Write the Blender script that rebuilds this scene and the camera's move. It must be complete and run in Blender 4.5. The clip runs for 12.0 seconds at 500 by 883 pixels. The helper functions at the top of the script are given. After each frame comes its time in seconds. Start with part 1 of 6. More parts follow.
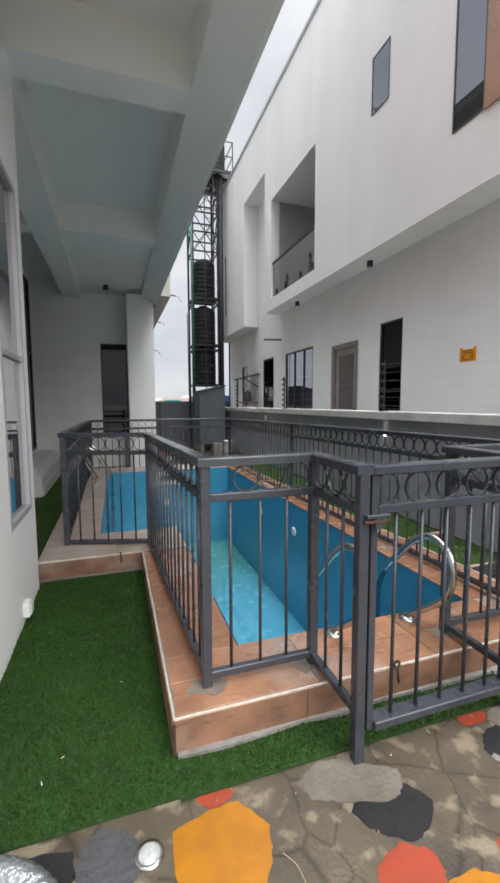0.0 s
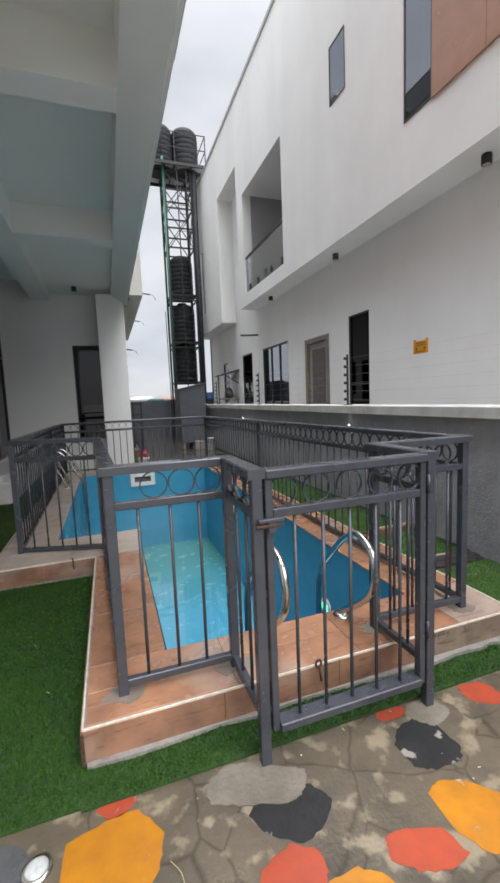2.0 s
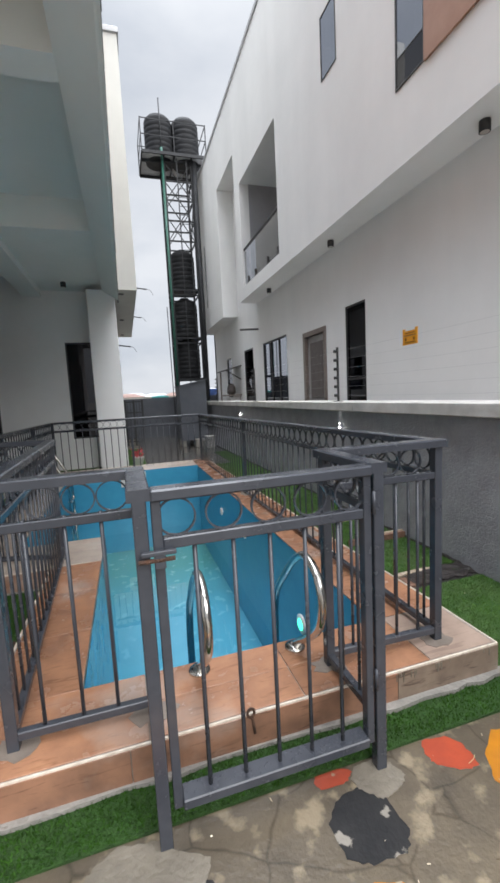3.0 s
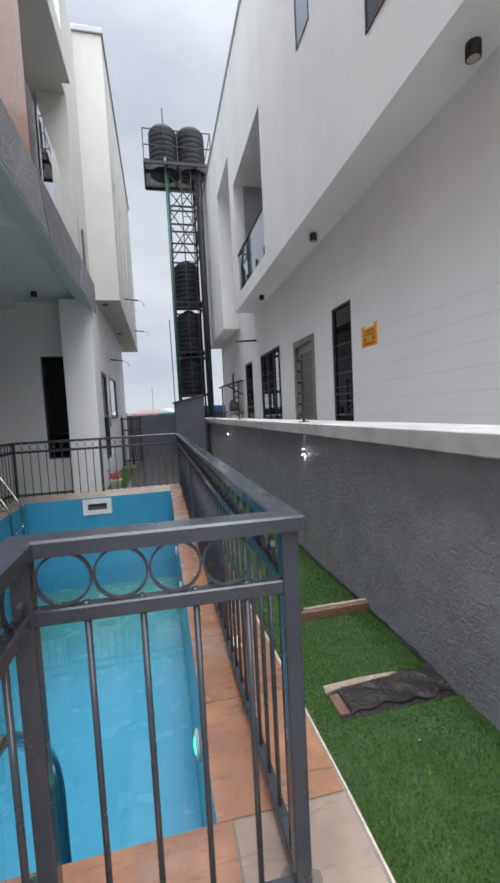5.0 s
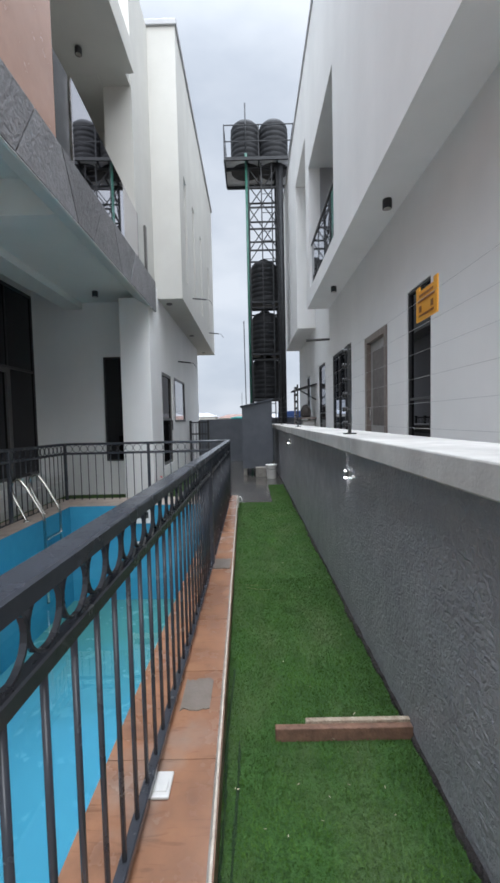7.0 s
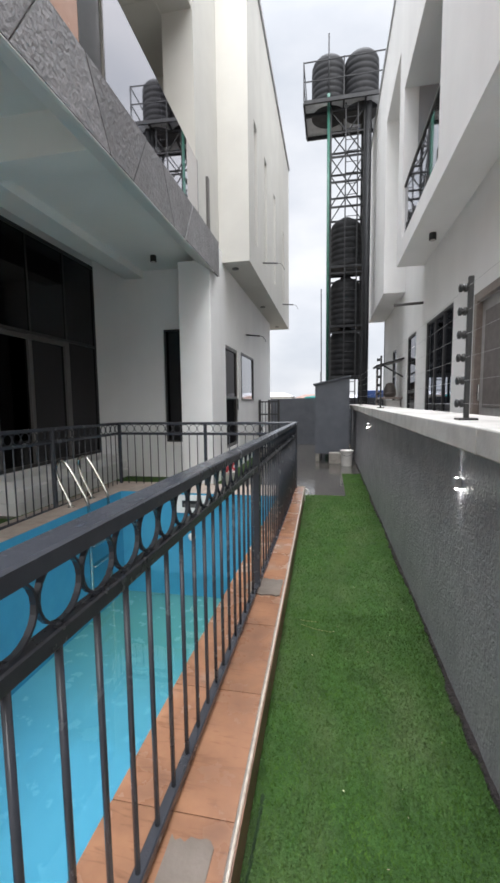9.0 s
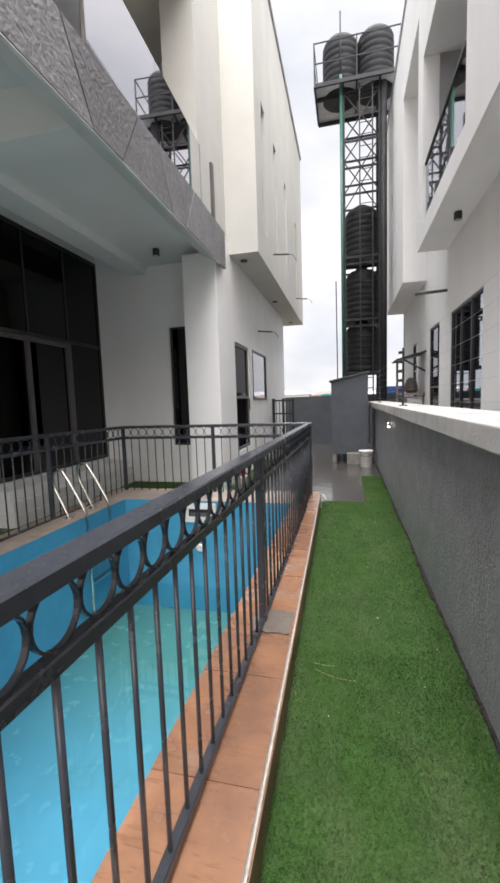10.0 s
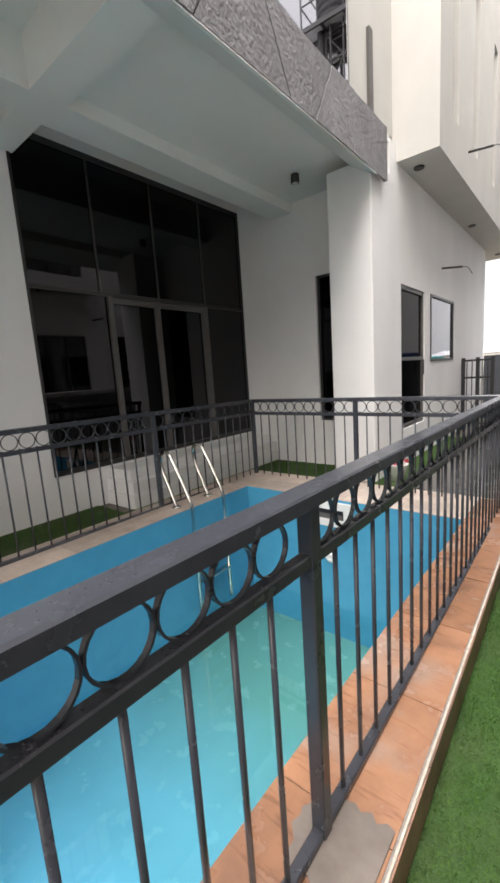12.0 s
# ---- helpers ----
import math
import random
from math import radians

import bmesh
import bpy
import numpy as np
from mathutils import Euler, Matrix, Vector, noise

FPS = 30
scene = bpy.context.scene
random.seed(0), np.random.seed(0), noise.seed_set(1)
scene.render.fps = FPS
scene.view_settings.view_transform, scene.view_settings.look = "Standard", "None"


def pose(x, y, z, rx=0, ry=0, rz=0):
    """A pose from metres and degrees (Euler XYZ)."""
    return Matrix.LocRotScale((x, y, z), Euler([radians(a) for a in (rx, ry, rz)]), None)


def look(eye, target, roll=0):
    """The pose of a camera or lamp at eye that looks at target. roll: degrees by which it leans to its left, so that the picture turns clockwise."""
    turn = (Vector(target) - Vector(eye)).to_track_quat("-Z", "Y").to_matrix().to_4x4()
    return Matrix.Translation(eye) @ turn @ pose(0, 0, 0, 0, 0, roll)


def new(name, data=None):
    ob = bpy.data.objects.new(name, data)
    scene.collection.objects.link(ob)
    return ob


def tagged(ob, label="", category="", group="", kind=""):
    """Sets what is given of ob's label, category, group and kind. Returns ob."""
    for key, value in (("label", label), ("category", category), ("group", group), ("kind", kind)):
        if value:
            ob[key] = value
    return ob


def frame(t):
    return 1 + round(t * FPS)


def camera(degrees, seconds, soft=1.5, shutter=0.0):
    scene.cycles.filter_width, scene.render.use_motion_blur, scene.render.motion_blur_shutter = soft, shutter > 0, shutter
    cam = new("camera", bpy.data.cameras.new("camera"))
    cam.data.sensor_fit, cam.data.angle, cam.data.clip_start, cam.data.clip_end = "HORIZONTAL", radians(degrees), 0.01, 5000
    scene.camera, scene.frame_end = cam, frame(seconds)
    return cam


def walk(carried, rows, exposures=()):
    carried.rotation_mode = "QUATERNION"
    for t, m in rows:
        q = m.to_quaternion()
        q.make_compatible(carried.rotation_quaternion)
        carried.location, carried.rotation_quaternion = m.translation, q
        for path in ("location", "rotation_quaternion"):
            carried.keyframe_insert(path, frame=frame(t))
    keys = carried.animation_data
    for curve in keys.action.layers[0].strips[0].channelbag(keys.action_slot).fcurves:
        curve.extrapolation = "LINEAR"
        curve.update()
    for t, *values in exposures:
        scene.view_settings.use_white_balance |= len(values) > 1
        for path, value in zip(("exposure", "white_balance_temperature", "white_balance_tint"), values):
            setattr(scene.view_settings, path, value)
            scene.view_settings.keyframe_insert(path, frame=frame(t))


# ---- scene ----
# ---------------------------------------------------------------- camera
cam = camera(63.3, 12.0, soft=2.8)
PATH = [
    (0, (-0.008, -0.022, 1.535), (0.618, 1.869, 1.348), -0.2),
    (0.5, (-0.009, -0.064, 1.542), (0.637, 1.819, 1.345), -0.6),
    (1, (0.019, -0.106, 1.538), (0.684, 1.769, 1.339), -1.2),
    (1.5, (0.184, -0.12, 1.561), (0.848, 1.755, 1.356), -1.8),
    (2, (0.396, -0.142, 1.572), (1.044, 1.738, 1.359), -2.3),
    (2.5, (0.598, -0.091, 1.547), (1.212, 1.799, 1.322), -2.6),
    (3, (0.915, 0.049, 1.569), (1.489, 1.951, 1.339), -2.9),
    (3.5, (1.277, 0.129, 1.561), (1.81, 2.043, 1.332), -3.0),
    (5.5, (2.331, 1.082, 1.557), (2.687, 3.047, 1.45), -2.6),
    (6, (2.48, 1.352, 1.568), (2.735, 3.335, 1.491), -2.1),
    (6.5, (2.694, 1.527, 1.548), (2.819, 3.522, 1.473), -1.6),
    (7, (2.859, 1.648, 1.541), (2.85, 3.645, 1.438), -1.3),
    (7.5, (2.928, 1.811, 1.525), (2.792, 3.802, 1.386), -1.3),
    (7.7, (2.948, 1.938, 1.514), (2.76, 3.923, 1.364), -1.4),
    (9.5, (2.964, 2.878, 1.529), (2.543, 4.823, 1.33), -0.9),
    (10, (2.973, 3.121, 1.538), (2.504, 5.055, 1.339), -1.9),
    (10.5, (3.017, 3.508, 1.536), (2.424, 5.407, 1.328), -2.9),
    (11, (2.949, 3.879, 1.538), (2.183, 5.71, 1.295), -3.5),
    (11.5, (2.952, 4.177, 1.547), (1.954, 5.886, 1.252), -3.2),
    (12, (2.993, 4.597, 1.545), (1.732, 6.115, 1.219), -3.9),
]
walk(cam, [(t, look(eye, target, roll)) for t, eye, target, roll in PATH],
     exposures=[(0, 1.53, 6400, 10), (2.5, 1.55, 6350, 10), (3.5, 1.53, 6250, 10), (5.5, 1.42, 6100, 10), (7.0, 1.51, 5980, 9), (7.7, 1.60, 6050, 9), (9.5, 1.88, 6550, 12), (11, 2.08, 6750, 14), (12, 2.23, 6900, 14)])

# ---------------------------------------------------------------- world and sun
SUN_UP, SUN_ROUND = radians(40), radians(158)
world = bpy.data.worlds.new("overcast_sky")
scene.world = world
world.use_nodes = True
wn, wl = world.node_tree.nodes, world.node_tree.links
wn.clear()
sky = wn.new("ShaderNodeTexSky")
sky.sky_type, sky.sun_disc, sky.sun_elevation, sky.sun_rotation = "NISHITA", False, SUN_UP, SUN_ROUND
sky.air_density, sky.dust_density = 1.0, 4.0
sky_dim = wn.new("ShaderNodeMix")
sky_dim.data_type, sky_dim.blend_type = "RGBA", "MULTIPLY"
sky_dim.inputs["Factor"].default_value = 1.0
sky_dim.inputs["B"].default_value = (0.1, 0.1, 0.1, 1)
wl.new(sky.outputs["Color"], sky_dim.inputs["A"])
# cloud deck: soft grey-white patches over the sky
wc = wn.new("ShaderNodeTexCoord")
wmap = wn.new("ShaderNodeMapping")
wmap.inputs["Scale"].default_value = (1.0, 1.0, 2.2)
wl.new(wc.outputs["Generated"], wmap.inputs["Vector"])
clouds = wn.new("ShaderNodeTexNoise")
clouds.inputs["Scale"].default_value, clouds.inputs["Detail"].default_value = 2.6, 6.0
wl.new(wmap.outputs["Vector"], clouds.inputs["Vector"])
cramp = wn.new("ShaderNodeValToRGB")
cramp.color_ramp.elements[0].position, cramp.color_ramp.elements[0].color = 0.32, (0.66, 0.70, 0.76, 1)
cramp.color_ramp.elements[1].position, cramp.color_ramp.elements[1].color = 0.62, (0.94, 0.95, 0.97, 1)
wl.new(clouds.outputs["Fac"], cramp.inputs["Fac"])
sky_mix = wn.new("ShaderNodeMix")
sky_mix.data_type = "RGBA"
sky_mix.inputs["Factor"].default_value = 0.9
wl.new(sky_dim.outputs["Result"], sky_mix.inputs["A"])
wl.new(cramp.outputs["Color"], sky_mix.inputs["B"])
# brightness climbs steeply to about twenty times the horizon overhead, to light the yard
wsep = wn.new("ShaderNodeSeparateXYZ")
wl.new(wc.outputs["Generated"], wsep.inputs[0])
square = wn.new("ShaderNodeMath")
square.operation = "POWER"
square.inputs[1].default_value = 12.0
up_only = wn.new("ShaderNodeMath")
up_only.operation = "MAXIMUM"
up_only.inputs[1].default_value = 0.0
wl.new(wsep.outputs["Z"], up_only.inputs[0])
wl.new(up_only.outputs["Value"], square.inputs[0])
rise = wn.new("ShaderNodeMapRange")
rise.inputs["From Min"].default_value, rise.inputs["From Max"].default_value = 0.0, 1.0
rise.inputs["To Min"].default_value, rise.inputs["To Max"].default_value = 0.33, 6.6
wl.new(square.outputs["Value"], rise.inputs["Value"])
lift = wn.new("ShaderNodeVectorMath")
lift.operation = "SCALE"
wl.new(sky_mix.outputs["Result"], lift.inputs[0])
wl.new(rise.outputs["Result"], lift.inputs["Scale"])
bg = wn.new("ShaderNodeBackground")
bg.inputs["Strength"].default_value = 1.0
wl.new(lift.outputs["Vector"], bg.inputs["Color"])
wout = wn.new("ShaderNodeOutputWorld")
wl.new(bg.outputs["Background"], wout.inputs["Surface"])
sun_data = bpy.data.lights.new("sun", "SUN")
sun_data.energy, sun_data.angle, sun_data.color = 1.35, radians(60), (1.0, 0.985, 0.965)
sun = new("sun", sun_data)
sun.matrix_world = pose(0, 0, 30) @ Matrix.Rotation(math.pi - SUN_ROUND, 4, "Z") @ Matrix.Rotation(math.pi / 2 - SUN_UP, 4, "X")


# ---------------------------------------------------------------- materials
def mat(name, c1, c2=None, scale=3.0, rough=0.7, bump=0.0, bscale=60.0, metal=0.0, big=0.0, rand=0.0, island=0.0, rvar=0.12, spec=0.5, detail=5.0):
    """A painted or mineral surface: two colours mixed by a fine and a broad noise, uneven gloss and relief."""
    c2 = c2 or tuple(v * 0.8 for v in c1)
    m = bpy.data.materials.new(name)
    m.use_nodes = True
    n, l = m.node_tree.nodes, m.node_tree.links
    b = n["Principled BSDF"]
    b.inputs["Metallic"].default_value = metal
    b.inputs["Specular IOR Level"].default_value = spec
    g = n.new("ShaderNodeNewGeometry")
    nz = n.new("ShaderNodeTexNoise")
    nz.inputs["Scale"].default_value, nz.inputs["Detail"].default_value, nz.inputs["Roughness"].default_value = scale, detail, 0.6
    l.new(g.outputs["Position"], nz.inputs["Vector"])
    mr = n.new("ShaderNodeMapRange")
    mr.inputs["From Min"].default_value, mr.inputs["From Max"].default_value = 0.3, 0.7
    l.new(nz.outputs["Fac"], mr.inputs["Value"])
    mx = n.new("ShaderNodeMix")
    mx.data_type = "RGBA"
    mx.inputs["A"].default_value, mx.inputs["B"].default_value = (*c1, 1), (*c2, 1)
    l.new(mr.outputs["Result"], mx.inputs["Factor"])
    col = mx.outputs["Result"]
    if big:
        nb = n.new("ShaderNodeTexNoise")
        nb.inputs["Scale"].default_value, nb.inputs["Detail"].default_value = scale * 0.17, 4.0
        l.new(g.outputs["Position"], nb.inputs["Vector"])
        rb = n.new("ShaderNodeMapRange")
        rb.inputs["From Min"].default_value, rb.inputs["From Max"].default_value = 0.3, 0.7
        rb.inputs["To Min"].default_value, rb.inputs["To Max"].default_value = 1 - big, 1.0
        l.new(nb.outputs["Fac"], rb.inputs["Value"])
        vm = n.new("ShaderNodeVectorMath")
        vm.operation = "SCALE"
        l.new(col, vm.inputs[0])
        l.new(rb.outputs["Result"], vm.inputs["Scale"])
        col = vm.outputs["Vector"]
    if rand or island:
        src = n.new("ShaderNodeObjectInfo").outputs["Random"] if rand else g.outputs["Random Per Island"]
        rr = n.new("ShaderNodeMapRange")
        rr.inputs["To Min"].default_value, rr.inputs["To Max"].default_value = 1 - (rand or island), 1 + (rand or island)
        l.new(src, rr.inputs["Value"])
        vr = n.new("ShaderNodeVectorMath")
        vr.operation = "SCALE"
        l.new(col, vr.inputs[0])
        l.new(rr.outputs["Result"], vr.inputs["Scale"])
        col = vr.outputs["Vector"]
    l.new(col, b.inputs["Base Color"])
    ro = n.new("ShaderNodeMapRange")
    ro.inputs["To Min"].default_value, ro.inputs["To Max"].default_value = max(0.02, rough - rvar), min(1.0, rough + rvar)
    l.new(nz.outputs["Fac"], ro.inputs["Value"])
    l.new(ro.outputs["Result"], b.inputs["Roughness"])
    if bump:
        bn = n.new("ShaderNodeTexNoise")
        bn.inputs["Scale"].default_value, bn.inputs["Detail"].default_value = bscale, 4.0
        l.new(g.outputs["Position"], bn.inputs["Vector"])
        bu = n.new("ShaderNodeBump")
        bu.inputs["Strength"].default_value, bu.inputs["Distance"].default_value = min(1.0, bump * 2), 0.01 * bump * 4
        l.new(bn.outputs["Fac"], bu.inputs["Height"])
        l.new(bu.outputs["Normal"], b.inputs["Normal"])
    return m


def glass_mat(name, tint, gloss=0.35, rough=0.02, see=(0.1, 0.1, 0.11)):
    """Tinted or coated pane: a mirror coat over a see-through tint, stronger at a slant."""
    m = bpy.data.materials.new(name)
    m.use_nodes = True
    n, l = m.node_tree.nodes, m.node_tree.links
    n.clear()
    tr = n.new("ShaderNodeBsdfTransparent")
    tr.inputs["Color"].default_value = (*see, 1)
    gl = n.new("ShaderNodeBsdfGlossy")
    gl.inputs["Color"].default_value, gl.inputs["Roughness"].default_value = (*tint, 1), rough
    fr = n.new("ShaderNodeLayerWeight")
    fr.inputs["Blend"].default_value = 0.5
    pw = n.new("ShaderNodeMath")
    pw.operation = "POWER"
    pw.inputs[1].default_value = 4.0
    l.new(fr.outputs["Facing"], pw.inputs[0])
    ad = n.new("ShaderNodeMath")
    ad.operation, ad.use_clamp = "MULTIPLY_ADD", True
    ad.inputs[1].default_value, ad.inputs[2].default_value = 1.0 - gloss - 0.03, gloss + 0.03
    l.new(pw.outputs["Value"], ad.inputs[0])
    mx = n.new("ShaderNodeMixShader")
    l.new(ad.outputs["Value"], mx.inputs["Fac"])
    l.new(tr.outputs["BSDF"], mx.inputs[1])
    l.new(gl.outputs["BSDF"], mx.inputs[2])
    out = n.new("ShaderNodeOutputMaterial")
    l.new(mx.outputs["Shader"], out.inputs["Surface"])
    return m


def glow_mat(name, color, strength):
    m = bpy.data.materials.new(name)
    m.use_nodes = True
    b = m.node_tree.nodes["Principled BSDF"]
    b.inputs["Base Color"].default_value = (*color, 1)
    b.inputs["Emission Color"].default_value, b.inputs["Emission Strength"].default_value = (*color, 1), strength
    return m


def add_nodes(m):
    return m.node_tree.nodes, m.node_tree.links, m.node_tree.nodes["Principled BSDF"]


WHITE = mat("white_render", (0.87, 0.862, 0.848), (0.83, 0.825, 0.812), 1.6, 0.75, 0.06, 90, big=0.05)
# house paint set darker than WHITE to hold back bright light on upper walls
CREAMDIM = mat("dimmed_cream_render", (0.57, 0.56, 0.52), (0.53, 0.52, 0.485), 1.6, 0.75, 0.06, 90, big=0.05)
CEIL = mat("ceiling_paint", (0.84, 0.855, 0.83), (0.80, 0.82, 0.795), 1.3, 0.7, 0.05, 70, big=0.04)
# balcony recess walls, darker than the WHITE walls around them
BALCGREY = mat("grey_balcony_walls", (0.40, 0.40, 0.41), (0.34, 0.34, 0.35), 1.6, 0.75, 0.06, 90, big=0.05)
COPE = mat("coping_paint", (0.70, 0.68, 0.64), (0.52, 0.50, 0.47), 5.0, 0.75, 0.15, 60, big=0.15)
GREYWALL = mat("grey_stucco", (0.362, 0.360, 0.380), (0.272, 0.270, 0.288), 6.0, 0.42, 0.9, 30, big=0.15)


def trowelled(m):
    """Slanting trowel ridges over the stucco's grain."""
    n, l, b = add_nodes(m)
    bu = [x for x in n if x.bl_idname == "ShaderNodeBump"][0]
    g = n.new("ShaderNodeNewGeometry")
    mp = n.new("ShaderNodeMapping")
    mp.inputs["Rotation"].default_value = (radians(38), 0, 0)
    mp.inputs["Scale"].default_value = (24.0, 24.0, 30.0)
    l.new(g.outputs["Position"], mp.inputs["Vector"])
    nz = n.new("ShaderNodeTexNoise")
    nz.inputs["Scale"].default_value, nz.inputs["Detail"].default_value, nz.inputs["Distortion"].default_value = 1.0, 3.0, 1.6
    l.new(mp.outputs["Vector"], nz.inputs["Vector"])
    b2 = n.new("ShaderNodeBump")
    b2.inputs["Strength"].default_value, b2.inputs["Distance"].default_value = 0.9, 0.012
    l.new(nz.outputs["Fac"], b2.inputs["Height"])
    l.new(bu.outputs["Normal"], b2.inputs["Normal"])
    bu.inputs["Distance"].default_value, bu.inputs["Strength"].default_value = 0.009, 0.7
    l.new(b2.outputs["Normal"], b.inputs["Normal"])

GREYPLAIN = mat("grey_wall_paint", (0.10, 0.108, 0.125), (0.08, 0.086, 0.10), 3.0, 0.7, 0.1, 50, big=0.1)
STEEL = mat("fence_paint", (0.052, 0.056, 0.067), (0.038, 0.041, 0.050), 9.0, 0.24, 0.03, 130, big=0.1, rvar=0.16)
CHROME = mat("stainless_steel", (0.62, 0.60, 0.56), (0.52, 0.50, 0.47), 12.0, 0.16, 0.02, 200, metal=1.0)
RUST = mat("rusty_iron", (0.09, 0.04, 0.02), (0.03, 0.02, 0.015), 30.0, 0.8, 0.5, 90)
BLACK = mat("black_plastic", (0.012, 0.012, 0.013), (0.02, 0.02, 0.02), 8.0, 0.4, 0.02, 80)
TANK = mat("tank_plastic", (0.011, 0.0115, 0.013), (0.019, 0.0195, 0.021), 3.0, 0.65, 0.05, 40, spec=0.2)
DARKFRAME = mat("dark_aluminium", (0.022, 0.021, 0.022), (0.03, 0.028, 0.028), 9.0, 0.35, 0.02, 120)
GREYFRAME = mat("bronze_aluminium", (0.10, 0.095, 0.09), (0.075, 0.07, 0.068), 9.0, 0.4, 0.02, 120)
GLASS = glass_mat("black_tinted_glass", (0.62, 0.62, 0.66), 0.025, 0.02, (0.03, 0.028, 0.032))
DOORGLASS = glass_mat("dark_door_glass", (0.22, 0.21, 0.21), 0.0, 0.05, (0.05, 0.045, 0.045))
GREYGLASS = glass_mat("grey_glass", (0.72, 0.75, 0.82), 0.30, 0.02, (0.25, 0.26, 0.28))
MIRRORGLASS = glass_mat("mirror_coated_glass", (0.80, 0.79, 0.82), 0.62, 0.02, (0.25, 0.24, 0.26))
CLEAR = glass_mat("clear_balcony_glass", (0.9, 0.9, 0.92), 0.08, 0.02, (0.55, 0.56, 0.57))
WOODPANEL = mat("brown_cladding", (0.47, 0.275, 0.195), (0.40, 0.225, 0.155), 4.0, 0.24, 0.06, 40, big=0.1)
DOORWOOD = mat("door_frame_wood", (0.25, 0.205, 0.18), (0.18, 0.145, 0.125), 14.0, 0.5, 0.1, 60)
DOORGREY = mat("door_leaf_paint", (0.36, 0.345, 0.335), (0.29, 0.28, 0.27), 9.0, 0.45, 0.05, 60)
DOORPANEL = mat("steel_door_paint", (0.13, 0.11, 0.10), (0.095, 0.08, 0.073), 9.0, 0.45, 0.05, 60)
# near-black backing panels carry the unlit rooms' darkness in their colour
ROOM = mat("dark_room_panel", (0.045, 0.04, 0.038), (0.03, 0.027, 0.025), 2.0, 0.8)
CURTAINREFLECT = mat("curtain_reflection_pale", (0.55, 0.54, 0.52), (0.42, 0.41, 0.40), 7.0, 0.85, 0.1, 20)
STONE = mat("grey_stone_cladding", (0.235, 0.230, 0.236), (0.175, 0.170, 0.176), 18.0, 0.65, 0.45, 26, big=0.2, rand=0.2)
PALEMORTAR = mat("pale_mortar", (0.36, 0.35, 0.34), (0.28, 0.27, 0.265), 12.0, 0.8, 0.2, 50)
WHITETRIM = mat("white_tile_trim", (0.62, 0.56, 0.48), (0.42, 0.35, 0.28), 28.0, 0.85, 0.1, 60)
TRIMGREY = mat("grey_metal_trim", (0.42, 0.42, 0.43), (0.36, 0.36, 0.37), 4.0, 0.45)
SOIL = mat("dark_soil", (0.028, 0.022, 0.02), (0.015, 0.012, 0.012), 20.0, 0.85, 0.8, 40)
GREENPIPE = mat("green_pipe_paint", (0.022, 0.115, 0.08), (0.015, 0.08, 0.058), 6.0, 0.45)
YELLOW = mat("yellow_sign_plastic", (0.80, 0.36, 0.015), (0.72, 0.31, 0.012), 6.0, 0.4)
FOIL = mat("silver_duct_foil", (0.55, 0.56, 0.58), (0.40, 0.41, 0.43), 25.0, 0.32, 0.35, 50, metal=0.85)
PLASTICWHITE = mat("white_plastic", (0.72, 0.71, 0.68), (0.62, 0.60, 0.57), 9.0, 0.45)
SHEET = mat("wet_black_sheet", (0.014, 0.012, 0.012), (0.035, 0.028, 0.025), 14.0, 0.42, 0.3, 45, spec=0.4)
PALEWOOD = mat("pale_cut_wood", (0.46, 0.39, 0.29), (0.27, 0.20, 0.14), 26.0, 0.75, 0.4, 60, big=0.3)
LENSGLASS = mat("ground_lens_glass", (0.52, 0.53, 0.52), (0.25, 0.25, 0.24), 30.0, 0.12, 0.2, 60, rvar=0.08, spec=0.9)
PLANKWOOD = mat("raw_plank", (0.19, 0.10, 0.062), (0.11, 0.06, 0.04), 22.0, 0.75, 0.3, 50)
ORANGEPAINT = mat("orange_floor_paint", (0.44, 0.172, 0.0045), (0.33, 0.125, 0.006), 9.0, 0.4, 0.1, 34, big=0.25)
REDPAINT = mat("red_floor_paint", (0.37, 0.058, 0.021), (0.28, 0.043, 0.019), 9.0, 0.4, 0.1, 34, big=0.25)

trowelled(GREYWALL)


